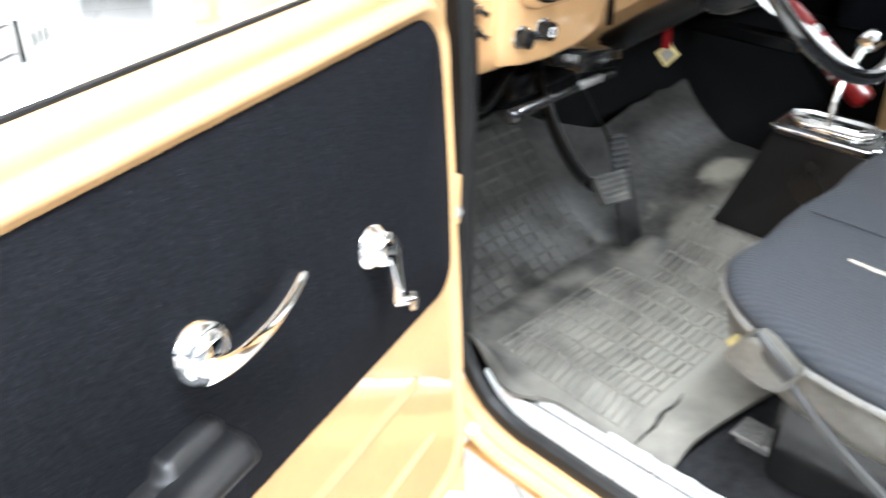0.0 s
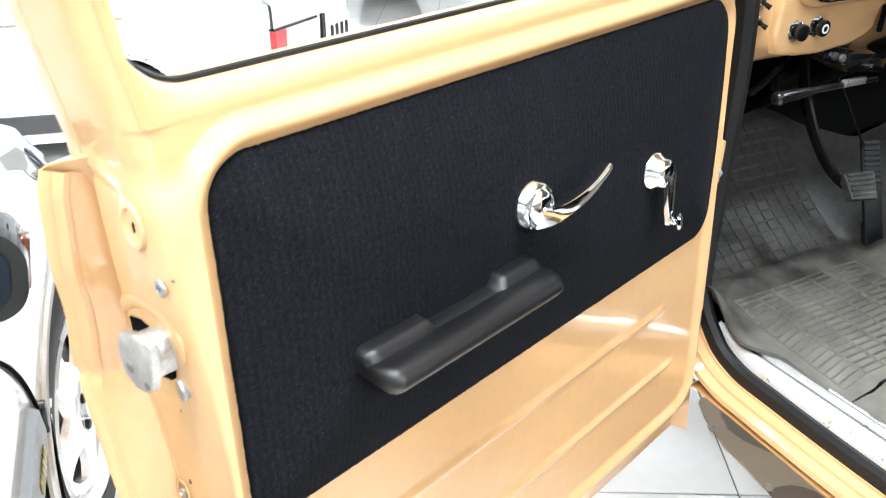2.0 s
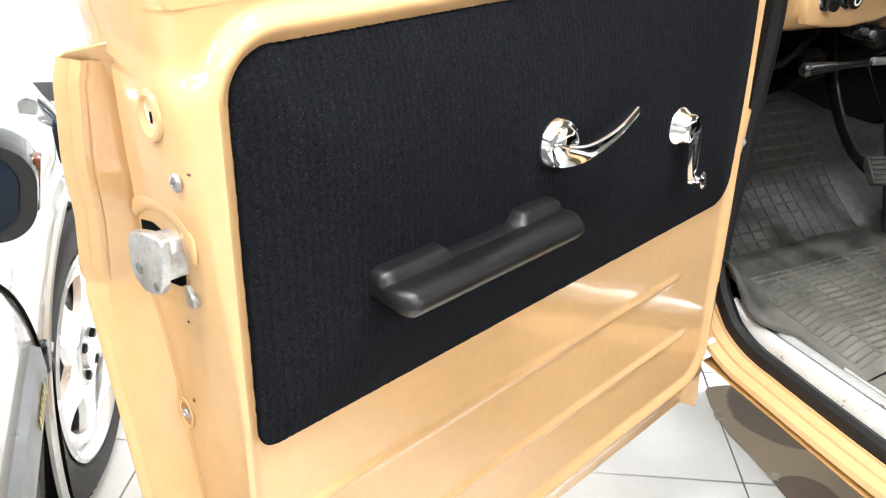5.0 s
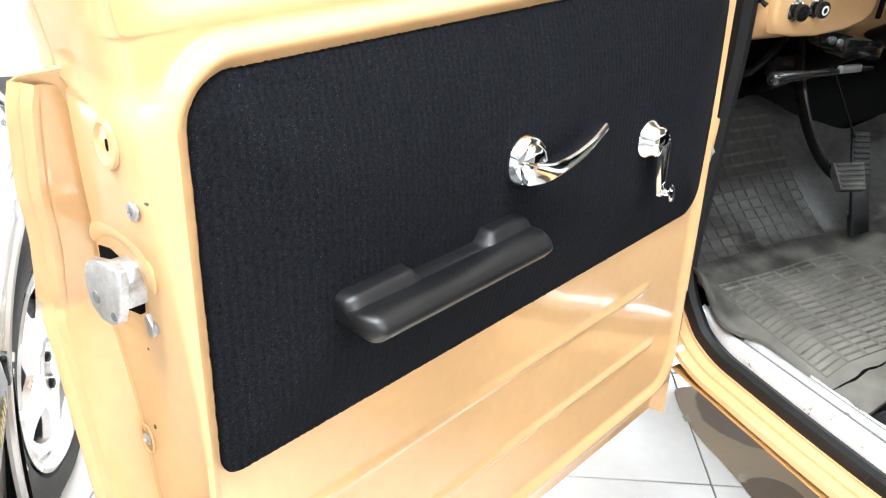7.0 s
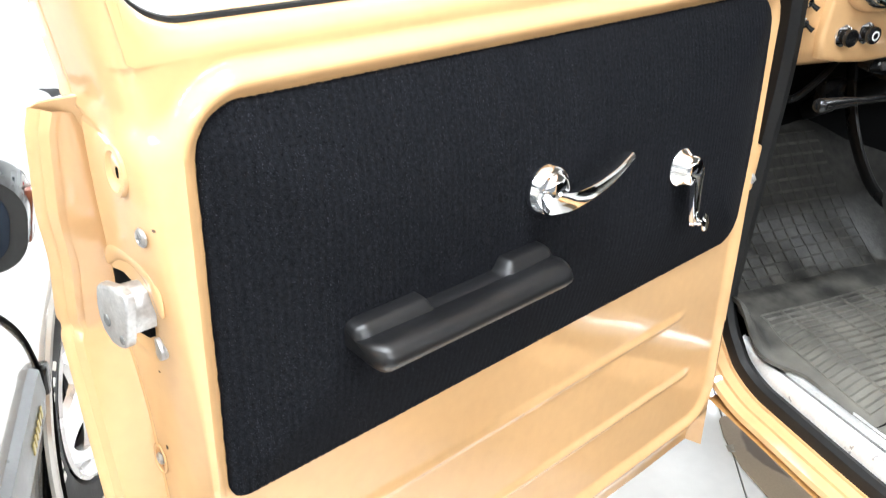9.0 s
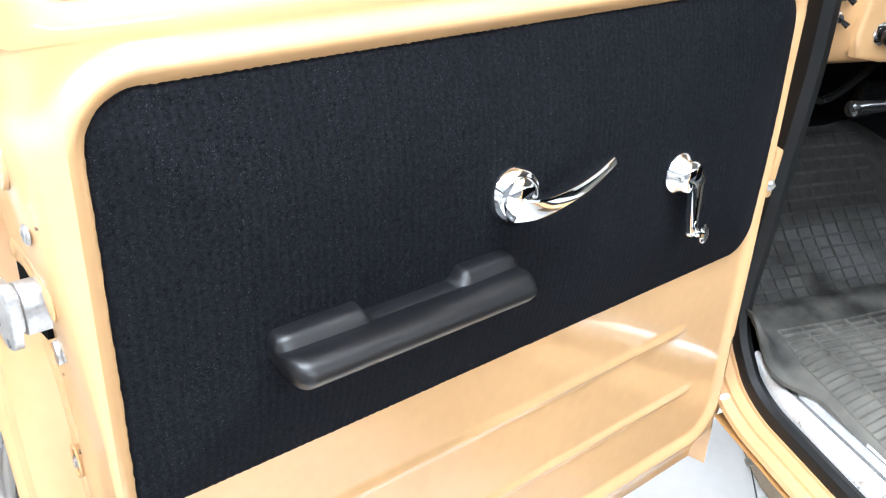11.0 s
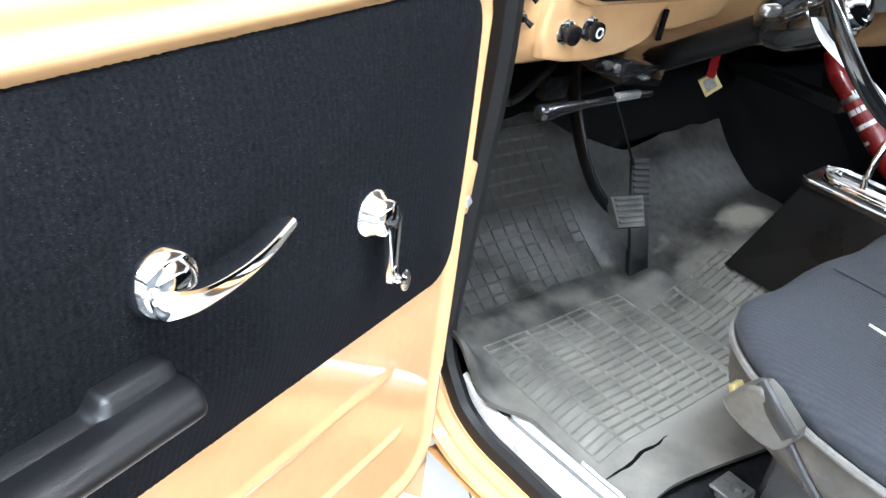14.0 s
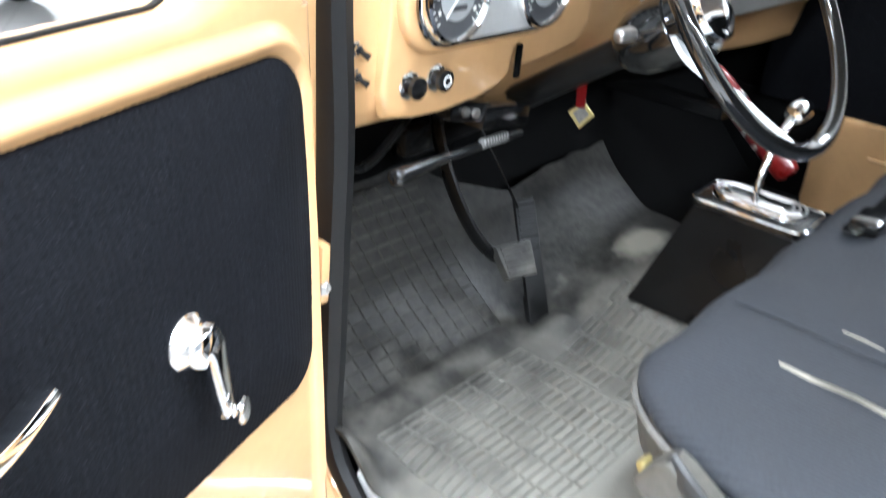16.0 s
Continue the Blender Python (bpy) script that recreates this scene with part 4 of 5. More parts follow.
part("stalk_knob", moved(rbox(0.036, 0.016, 0.016, 0.006, 3), Matrix.Translation(along(-0.06) + Vector((-0.125, -0.011, 0.013)))), STEEL, stalk, "dull metal knob")
CEN = Vector((0.398, -0.129, 1.155))
RIM_R = 0.200
cen_m = Matrix.Translation(CEN) @ TURN_M
part("rim", moved(tube([(RIM_R * math.cos(a), RIM_R * math.sin(a), 0) for a in [2 * math.pi * i / 96 for i in range(96)]], 0.0105, 16, closed=True), cen_m), GLOSS_BLACK, steer, "glossy black rim")
def wheel_point(r, deg, d):
    """A place round the wheel's axis."""
    side = AX.cross(Vector((1, 0, 0)))
    return HUB + AX * d + (Vector((1, 0, 0)) * math.cos(radians(deg)) + side * math.sin(radians(deg))) * r
for turn in (0, 180):
    path = [wheel_point(0.040, -158 + turn, -0.030), wheel_point(0.075, -139 + turn, -0.012), wheel_point(0.125, -120 + turn, 0.028), wheel_point(RIM_R - 0.006, -107 + turn, 0.0700)]
    part("spoke", sweep(smooth_path(path, 20), [(-0.014, -0.003), (0.014, -0.003), (0.011, 0.003), (0.0, 0.0042), (-0.011, 0.003)], hint=AX, size=lambda f: (0.55 + 0.55 * math.sin(math.pi * min(1, 0.15 + f)), 1.0)), DASH_SILVER, steer, "flat silver spoke")
part("horn_button", moved(lathe([(0.040, -0.01), (0.042, 0.006), (0.040, 0.014), (0.034, 0.018), (0.030, 0.016), (0.022, 0.022), (0.008, 0.025)], 36), on_axis(0.0)), CHROME, steer, "chrome horn button")

# ---- hand brake under the dash, keys ----
hb = part("handbrake_bracket", join(rbox(0.105, 0.05, 0.034, 0.004, 2, m=Matrix.Translation((0.300, 0.163, 0.939)) @ pose(0, 0, 0, 0, 7, 0)), rbox(0.085, 0.03, 0.030, 0.006, 2, m=Matrix.Translation((0.225, 0.158, 0.958)) @ pose(0, 0, 0, 0, 12, 0))), GLOSS_BLACK, truck, "black handbrake bracket under the dash")
for bx, bz in ((0.206, 0.962), (0.228, 0.956)):
    part("bolt", moved(lathe([(0.007, 0), (0.007, 0.005), (0.004, 0.006)], 6), Matrix.Translation((bx, 0.142, bz)) @ FACE), STEEL, hb, "bright bolt head", smooth=False)
part("handbrake_rod", tube([(0.375, 0.166, 0.892), (0.26, 0.148, 0.902), (0.14, 0.130, 0.9115)], 0.0058, 10, 12), BLACK_METAL, hb, "worn dark ratchet rod")
part("ratchet_plate", rbox(0.075, 0.010, 0.013, 0.002, 1, m=Matrix.Translation((0.290, 0.150, 0.9035)) @ pose(0, 0, 0, 0, 5, 9)), DULL_GREY, hb, "dirty toothed plate")
for k in range(9):
    part("ratchet_tooth", rbox(0.0035, 0.004, 0.0065, 0.0008, 1, (0.257 + 0.008 * k, 0.141 + 0.0013 * k, 0.9095 - 0.0007 * k)), STEEL, hb)
part("handbrake_grip", tube([(0.165, 0.134, 0.909), (0.145, 0.131, 0.911), (0.115, 0.126, 0.9135), (0.085, 0.121, 0.9155), (0.058, 0.117, 0.9165), (0.049, 0.1155, 0.9165)], 0.0098, 16, 22, size=lambda f: 0.62 + 0.75 * f - (0.9 * max(0.0, f - 0.84) / 0.16)), BLACK_METAL, hb, "dark moulded grip")
part("wiring_loom", tube([(0.02, 0.20, 0.93), (0.07, 0.19, 0.90), (0.16, 0.21, 0.93), (0.24, 0.24, 0.97)], 0.006, 8, 16), CONSOLE_BLACK, truck, "black cables under the dash")
part("fuse_box", rbox(0.055, 0.02, 0.04, 0.004, 2, (0.235, 0.25, 0.885)), CONSOLE_BLACK, truck, "dull black box under the dash")
keys = thing("key_ring", "red key strap with a dull gold diamond tag", "keys", CAB)
part("strap", mapped(slab(round_rect(-0.007, -0.035, 0.007, 0.03, 0.003, 3), 0, 0.003, 0.001, 1), lambda x, y, z: (0.452 + 0.51 * x * (1 + 9 * max(y, 0)) - 0.86 * z - 0.10 * y, 0.119 - 0.86 * x - 0.51 * z, 0.957 + y * 0.8)), RED_CLOTH, keys, "red strap")
part("tag", mapped(slab([(0, -0.024), (0.020, 0), (0, 0.021), (-0.020, 0)], 0, 0.003, 0.001, 1), lambda x, y, z: (0.463 + 0.51 * x - 0.86 * z, 0.120 - 0.86 * x - 0.51 * z, 0.918 + y)), KEY_GOLD, keys, "diamond shaped gold tag")
part("tag_face", mapped(slab([(0, -0.016), (0.0125, 0), (0, 0.0135), (-0.0125, 0)], 0.0026, 0.0036, 0), lambda x, y, z: (0.463 + 0.51 * x - 0.86 * z, 0.120 - 0.86 * x - 0.51 * z, 0.918 + y)), DULL_GREY, keys, "grey printed face")
part("clasp", moved(lathe([(0.004, -0.006), (0.0055, -0.004), (0.0055, 0.004), (0.004, 0.006)], 14), Matrix.Translation((0.459, 0.1185, 0.935))), CHROME, keys, "small bright clasp")
part("split_ring", tube([(0.448 + 0.009 * math.cos(a), 0.119, 0.988 + 0.009 * math.sin(a)) for a in [2 * math.pi * i / 20 for i in range(20)]], 0.0012, 6, hint=(0, 1, 0), closed=True), CHROME, keys)


# ---- floor mat and pedals ----
def mat_z(x, y):
    z = 0.528 + 0.016 * step(-0.25, 0.08, y)
    z += 0.235 * step(0.14, 0.50, y) ** 1.0 + 0.05 * step(0.14, 0.22, y) * 0.3
    z += 0.098 * step(0.40, 0.74, x) * (1 - 0.6 * step(0.1, 0.45, y))
    z += 0.004 * noise.noise((x * 7, y * 7, 0.5)) + 0.010 * hump(y, 0.145, 0.06) * step(0.5, 0.3, x) * 0.6
    z += 0.05 * step(0.02, -0.03, x) * step(0.0, 0.10, y) - 0.020 * step(0.09, 0.018, x) * step(0.10, 0.03, y)
    z += 0.022 * math.exp(-((x - 0.455) ** 2 + (y - 0.095) ** 2) / 0.0009)  # a bulge by the pedal's foot
    return z


def tear_y(x):
    return -0.166 - 0.02 * (x - 0.03) + 0.010 * noise.noise((x * 22, 3, 0))


floor_mat = thing("floor_mat", "worn grey rubber floor mat with a torn rear corner", "mat", CAB)
nx, ny = 100, 90
rows = []
for j in range(ny + 1):
    row = []
    for i in range(nx + 1):
        fx, fy = i / nx, j / ny
        y = -0.215 + 0.62 * fy
        x0 = 0.018 + 0.008 * noise.noise((y * 9, 1, 1)) - 0.050 * step(-0.04, 0.05, y)
        x = x0 + (0.80 + 0.09 * fy ** 2 - x0) * fx
        y += (0.06 * step(0.30, 0.10, x) * (1 - fy) ** 4 * -0.2) - 0.05 * (1 - fy) ** 3 * step(0.05, 0.35, x)
        y -= (0.10 * step(0.38, 0.60, x) + 0.012 * noise.noise((x * 12, 4, 0))) * fy ** 3
        row.append((x, y, mat_z(x, y)))
    rows.append(row)
top = grid(rows)
under = mapped(grid([r[::1] for r in rows]), lambda x, y, z: (x, y, z - 0.007))
edge = [rows[0], [(x, y, z - 0.007) for x, y, z in rows[0]]]
edge2 = [[r[0] for r in rows], [(r[0][0], r[0][1], r[0][2] - 0.007) for r in rows]]
edge3 = [[r[-1] for r in rows], [(r[-1][0], r[-1][1], r[-1][2] - 0.007) for r in rows]]
part("mat_sheet", join(top, under, grid(edge), grid(edge2), grid(edge3)), MAT, floor_mat, "grey worn rubber sheet with door sheen painted in", sharp=50)
part("mat_tear", join(*[sweep([(x, tear_y(x), mat_z(x, tear_y(x)) + 0.0012) for x in frange(0.028, 0.155, 26)], [(-0.0022, -0.001), (0.0022, -0.001), (0, 0.0006)], size=lambda f: 0.35 + 1.3 * math.sin(math.pi * min(1, f * 1.05)) * (0.5 + 0.5 * abs(math.sin(f * 17))))]), DARK, floor_mat, "dark crack in the rubber")
ridges = []
def cell(w, h, t=0.0017, up=0.0035):
    """One moulded cell: a raised rim round a hollow."""
    o = [(-w / 2, -h / 2), (w / 2, -h / 2), (w / 2, h / 2), (-w / 2, h / 2)]
    q = lambda s, z: [(x - math.copysign(s, x), y - math.copysign(s, y), z) for x, y in o]
    return grid([q(0, -0.002), q(0.0006, up), q(t, up), q(t + 0.0010, -0.002)], True)
def tread(x0, x1, y0, y1, cols, lines, skip=0.0, proud=1.0):
    cw, ch = (x1 - x0) / cols, (y1 - y0) / lines
    for a in range(cols):
        for b in range(lines):
            cx, cy = x0 + (a + 0.5) * cw, y0 + (b + 0.5) * ch
            if random.random() < skip:
                continue
            wear = 0.55 + 0.45 * noise.noise((cx * 11, cy * 11, 2))
            one = cell(cw, ch, t=0.0012, up=(0.0016 + 0.0020 * wear) * proud)
            ridges.append(mapped(one, lambda x, y, z: (cx + x, cy + y, mat_z(cx + x, cy + y) + z + 0.0008 + 0.0006 * step(0.15, 0.22, cy))))
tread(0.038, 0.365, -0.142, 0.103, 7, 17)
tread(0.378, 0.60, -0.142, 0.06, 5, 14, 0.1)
tagged(part("tread_pattern", join(*ridges), MAT_WORN_SHEEN, floor_mat, "raised moulded tread worn pale, with sheen painted in", smooth=False), kind="stuff")
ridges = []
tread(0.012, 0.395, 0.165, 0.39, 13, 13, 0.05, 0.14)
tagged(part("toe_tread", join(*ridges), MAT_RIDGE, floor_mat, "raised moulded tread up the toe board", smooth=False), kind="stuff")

gas = thing("accelerator_pedal", "black ribbed accelerator pedal", "")
gas.parent = truck
gp = Matrix.Translation((0.470, 0.172, 0.640)) @ pose(0, 0, 0, 62, 0, -22) @ Matrix.Diagonal((0.80, 1, 1, 1))
part("pedal_plate", rbox(0.050, 0.215, 0.010, 0.004, 2, m=gp), RUBBER, gas)
for k in range(8):
    part("rib", moved(rbox(0.044, 0.0065, 0.005, 0.0018, 1, (0, 0.024 + k * 0.0108, 0.006)), gp), RUBBER, gas)
part("pedal_foot", moved(rbox(0.050, 0.06, 0.018, 0.006, 2, (0, -0.085, -0.004)), gp), RUBBER, gas)
part("throttle_rod", tube([(0.47, 0.215, 0.725), (0.445, 0.25, 0.80), (0.42, 0.30, 0.89)], 0.0025, 8, 10), BLACK_METAL, gas, "thin throttle rod")
brake = thing("brake_pedal", "worn brake pedal with a ribbed rubber pad", "")
brake.parent = truck
bp = Matrix.Translation((0.376, 0.143, 0.690)) @ pose(0, 0, 0, 52, 0, -14) @ Matrix.Diagonal((0.80, 0.92, 1, 1))
pad = slab([(-0.046, 0.026), (-0.036, -0.032), (0.036, -0.034), (0.044, 0.026)][::-1], -0.008, 0.008, 0.004, 2)
part("pedal_pad", moved(pad, bp), MAT, brake, "grey worn rubber pad")
for k in range(5):
    part("rib", moved(rbox(0.066 + 0.002 * k, 0.006, 0.004, 0.0015, 1, (0, -0.022 + 0.0105 * k, 0.0085)), bp), MAT, brake)
part("pedal_arm", sweep(smooth_path([(0.366, 0.153, 0.678), (0.335, 0.185, 0.715), (0.316, 0.225, 0.78), (0.312, 0.265, 0.86), (0.318, 0.30, 0.97)], 20), ring(0.013, 10, 0.5), hint=(1, 0, 0)), CONSOLE_BLACK, brake, "black steel arm")

# ---- gear shift console ----
console = thing("gear_shift_console", "black floor console with a chrome gear gate", "console", CAB)
T = [(0.598, -0.192), (0.700, -0.197), (0.716, -0.032), (0.612, -0.028)]
B = [(0.560, -0.245), (0.745, -0.250), (0.765, 0.030), (0.560, 0.030)]
body = ([(x, y, 0.60) for x, y in B] + [(x, y, 0.782) for x, y in T], [(0, 3, 2, 1), (4, 5, 6, 7), (0, 1, 5, 4), (1, 2, 6, 5), (2, 3, 7, 6), (3, 0, 4, 7)])
part("box", body, CONSOLE_BLACK, console, "glossy black box", smooth=False)
gate_m = Matrix.Translation((0.657, -0.112, 0.790)) @ pose(0, 0, 0, 0, 0, 2)
part("gate_frame", moved(slab(round_rect(-0.056, -0.090, 0.056, 0.090, 0.016, 6), -0.008, 0.006, 0.004, 2), gate_m), BLACK_METAL, console, "black top plate")
part("gate_trim", tube([tuple(gate_m @ Vector((x, y, 0.004))) for x, y in round_rect(-0.057, -0.091, 0.057, 0.091, 0.016, 6)], 0.0028, 8, closed=True), CHROME, console, "thin chrome edge")
part("gate_dome", moved(slab(round_rect(-0.036, -0.074, 0.036, 0.074, 0.03, 8), 0.004, 0.018, 0.010, 4), gate_m), CHROME, console, "domed chrome cover")
for grow in (0.0, 0.010, 0.020):
    part("cover_ridge", tube([tuple(gate_m @ Vector((x, y, 0.0185 - 0.05 * grow))) for x, y in round_rect(-0.016 - grow * 0.75, -0.052 - grow, 0.016 + grow * 0.75, 0.052 + grow, 0.014 + grow * 0.7, 6)], 0.0018, 6, closed=True), STEEL, console, "pressed ridge on the cover")
for sx in (-0.014, 0.008):
    part("gate_slot", moved(rbox(0.006, 0.115, 0.003, 0.001, 1, (sx, 0, 0.0185)), gate_m), BLACK_METAL, console, "dark slot")
part("shift_lever", tube([(0.632, -0.112, 0.80), (0.636, -0.11, 0.85), (0.668, -0.11, 0.90), (0.715, -0.11, 0.932)], 0.0065, 12, 16), CHROME, console, "bent chrome lever")
part("lever_knob", moved(lathe([(0.006, -0.03), (0.014, -0.028), (0.017, -0.015), (0.017, 0.015), (0.013, 0.026), (0.005, 0.029)], 20), Matrix.Translation((0.735, -0.11, 0.936)) @ pose(0, 0, 0, 0, 85, 0)), CHROME, console, "chrome grip")

# ---- fire extinguisher on the passenger side ----
ext = thing("fire_extinguisher", "small red fire extinguisher with a pale label", "extinguisher", CAB)
em = Matrix.Translation((1.08, 0.10, 0.80)) @ (Vector((-0.02, 0.20, 0.165)).normalized().to_track_quat("Z", "Y").to_matrix().to_4x4()) @ Matrix.Diagonal((0.74, 0.74, 1, 1))
part("cylinder", moved(lathe([(0.02, -0.150), (0.032, -0.146), (0.036, -0.135), (0.036, 0.08), (0.032, 0.11), (0.020, 0.135), (0.014, 0.148)], 32), em), RED, ext, "red enamelled cylinder")
for k in range(5):
    part("label_bar", moved(mapped(grid([[(0.0364 * math.cos(a), 0.0364 * math.sin(a), h) for a in frange(radians(100 + 71 * k), radians(260 + 83 * k), 10)] for h in (-0.10 + 0.034 * k, -0.094 + 0.036 * k)]), lambda x, y, z: (x, y, z)), em), WHITE, ext, "pale unreadable label lines")
part("valve", moved(lathe([(0.013, 0.145), (0.014, 0.16), (0.011, 0.175), (0.018, 0.178), (0.018, 0.19)], 16), em), BLACK_METAL, ext)
part("clamp", moved(lathe([(0.0365, 0.03), (0.038, 0.032), (0.038, 0.040), (0.0365, 0.042)], 32, False), em), STEEL, ext, "steel clamp band")
part("bracket", rbox(0.05, 0.30, 0.03, 0.004, 1, (1.08, 0.29, 0.795)), BLACK_METAL, ext)

# ---- passenger door ----
part("passenger_door_panel", mapped(slab(round_rect(-0.9, 0.47, 0.075, 0.735, (0.02, 0.05, 0.06, 0.02), 8), 0, 0.02, 0.008, 3), lambda x, y, z: (1.53 - z, x, y)), PAINT, truck, "tan lower panel of the passenger door")
for z in (0.655, 0.553):
    part("panel_bead", tube([(1.508, -0.35, z), (1.508, -0.055, z)], 0.006, 8), PAINT, truck)
part("passenger_lining", rbox(0.03, 1.4, 0.56, 0.01, 2, (1.545, -0.45, 1.01)), CORDUROY, truck, "black lining of the passenger door")
part("passenger_frame", rbox(0.03, 1.6, 0.36, 0.005, 1, (1.565, -0.35, 0.56)), DARK, truck)
part("door_trim", rbox(0.006, 0.03, 0.010, 0.002, 1, (1.505, -0.06, 0.540)), CHROME, truck)


# ---- bench seat ----
seat = thing("bench_seat", "blue-grey cloth bench seat with a torn cushion", "seat", CAB)
def seat_outline(inset, n=14):
    x0, x1, yf, yb = 0.006 + inset, 1.36 - inset, -0.208 - inset, -0.80 + inset
    pts = []
    for k in range(n + 1):  # front corner by the door: a generous curve
        a = radians(180 - 90 * k / n)
        pts.append((x0 + 0.15 + 0.15 * math.cos(a), yf - 0.26 + 0.26 * math.sin(a)))
    pts += [(x0 + 0.15 + (x1 - 0.275 - x0) * k / 30, yf - 0.004 * math.sin(k)) for k in range(1, 30)]
    for k in range(n + 1):
        a = radians(90 - 90 * k / n)
        pts.append((x1 - 0.125 + 0.125 * math.cos(a), yf - 0.105 + 0.105 * math.sin(a)))
    pts += [(x1, yf - 0.105 + (yb - yf + 0.105) * k / 12) for k in range(1, 12)]
    pts += [(x1 + (x0 - x1) * k / 30, yb) for k in range(0, 31)]
    pts += [(x0, yb + (yf - 0.26 - yb) * k / 16) for k in range(1, 16)]
    return pts
def seat_loop(inset, z, tilt=0.05):
    return [(x, y, z + tilt * (-0.2 - y) * -0.25) for x, y in seat_outline(inset)]
cushion_rows = [seat_loop(i, z) for i, z in ((0.0, 0.765), (-0.006, 0.775), (-0.007, 0.786), (0.0, 0.796), (0.014, 0.804), (0.035, 0.809), (0.06, 0.811), (0.10, 0.812), (0.16, 0.8125), (0.23, 0.8125))]
sh = grid(cushion_rows, True)
w = len(cushion_rows[0])
part("cushion", (sh[0], sh[1] + [tuple(9 * w + i for i in range(w))]), SEAT, seat, "ribbed blue-grey cloth cushion", sharp=80)
part("piping", tube(seat_loop(-0.006, 0.766), 0.0048, 8, closed=True), WORN_PIPING, seat, "grey piping")
part("side_skirt", grid([seat_loop(i, z) for i, z in ((0.0, 0.765), (-0.002, 0.74), (0.004, 0.71), (0.018, 0.685), (0.04, 0.676))], True), SEAT_BASE, seat, "grey vinyl skirt", sharp=70)
part("seat_frame", rbox(1.20, 0.46, 0.175, 0.01, 1, (0.70, -0.55, 0.592)), BLACK_METAL, seat, "black seat frame")
part("seat_track", join(rbox(0.045, 0.40, 0.016, 0.004, 1, (0.165, -0.46, 0.512)), rbox(0.05, 0.045, 0.006, 0.002, 1, (0.160, -0.276, 0.522)), moved(lathe([(0.009, 0), (0.009, 0.006), (0.005, 0.007)], 6), Matrix.Translation((0.163, -0.282, 0.525)))), DULL_GREY, seat, "dull steel seat track with a bolt")
rc = part("recliner_cover", mapped(slab([(-0.284, 0.763), (-0.292, 0.778), (-0.303, 0.793), (-0.316, 0.801), (-0.330, 0.797), (-0.366, 0.775), (-0.369, 0.764), (-0.363, 0.750), (-0.354, 0.742), (-0.338, 0.740), (-0.318, 0.743), (-0.298, 0.749), (-0.287, 0.756)], 0, 0.030, 0.007, 3), lambda x, y, z: (0.004 - z, x, y)), SEAT_BASE, seat, "grey plastic cover")
part("cover_ridge", sweep(smooth_path([(-0.014, -0.312, 0.797), (-0.022, -0.338, 0.786), (-0.022, -0.364, 0.769)], 10), ring(0.011, 10, 0.6), hint=(1, 0, 0)), SOFT_BLACK, rc, "dark ridge on the cover")
part("lever_tip", moved(rbox(0.020, 0.016, 0.009, 0.003, 2), Matrix.Translation((-0.010, -0.290, 0.774)) @ pose(0, 0, 0, 52, 0, 0)), KEY_GOLD, rc, "worn yellow tip")
part("adjust_rod", tube([(-0.010, -0.358, 0.757), (-0.008, -0.40, 0.722), (-0.004, -0.47, 0.676), (0.0, -0.56, 0.63)], 0.0058, 10, 14), SOFT_BLACK, seat, "black adjuster rod")
part("tear", mapped(slab([(0.2035, -0.325), (0.2005, -0.36), (0.2030, -0.41), (0.1955, -0.455), (0.188, -0.485), (0.1940, -0.452), (0.2012, -0.407), (0.1990, -0.36)][::-1], 0.8105, 0.8155, 0.001, 1), lambda x, y, z: (x, y, z)), FOAM, seat, "tear that shows pale foam")
part("seam", tube([(0.30, -0.23, 0.811), (0.295, -0.33, 0.8135), (0.29, -0.50, 0.8135), (0.29, -0.75, 0.813)], 0.0012, 6, 16), SEAT, seat)
belt = thing("seat_belt_buckle", "black seat belt buckle with a bright tongue", "seat belt", CAB)
part("buckle", rbox(0.075, 0.042, 0.020, 0.006, 2, (0.67, -0.272, 0.8235)), BLACK_METAL, belt)
part("tongue", rbox(0.040, 0.025, 0.004, 0.0015, 1, (0.628, -0.262, 0.822)), CHROME, belt, "bright metal tongue")
part("webbing", grid([[(x, y, 0.8165 + 0.004 * math.sin(x * 30)) for y in (-0.296, -0.25)] for x in frange(0.69, 1.0, 12)]), BLACK_METAL, belt, "black webbing")

# ---- the rest of the cab, closed round the view ----
part("cab_roof", rbox(1.66, 1.25, 0.05, 0.02, 2, (0.78, -0.42, 1.72)), PAINT, truck, "tan cab roof")
# two unseen dark sheets added to cut bounce light in the cab
part("roof_dimmer", rbox(1.58, 1.15, 0.02, 0.008, 2, (0.78, -0.42, 1.682)), CAB_DIMMER, truck, "unseen grey sheet added to dim the cab")
part("rear_dimmer", rbox(1.56, 0.02, 0.92, 0.008, 2, (0.78, -0.992, 0.97)), DARK, truck, "unseen black panel added to dim the cab")
# wall top set high to block light from behind
part("cab_back", rbox(1.66, 0.05, 0.97, 0.015, 2, (0.78, -1.03, 0.955)), PAINT, truck, "tan rear wall of the cab, raised to shade the toe board")
part("rear_pillar", rbox(0.10, 0.05, 0.56, 0.015, 2, (1.56, -1.03, 1.43)), PAINT, truck)
part("rear_pillar", rbox(0.07, 0.09, 1.25, 0.015, 2, (-0.045, -0.99, 1.09)), PAINT, truck)
part("windscreen_pillar", tube([(-0.03, 0.24, 1.24), (0.01, 0.10, 1.71)], 0.03, 12), PAINT, truck)
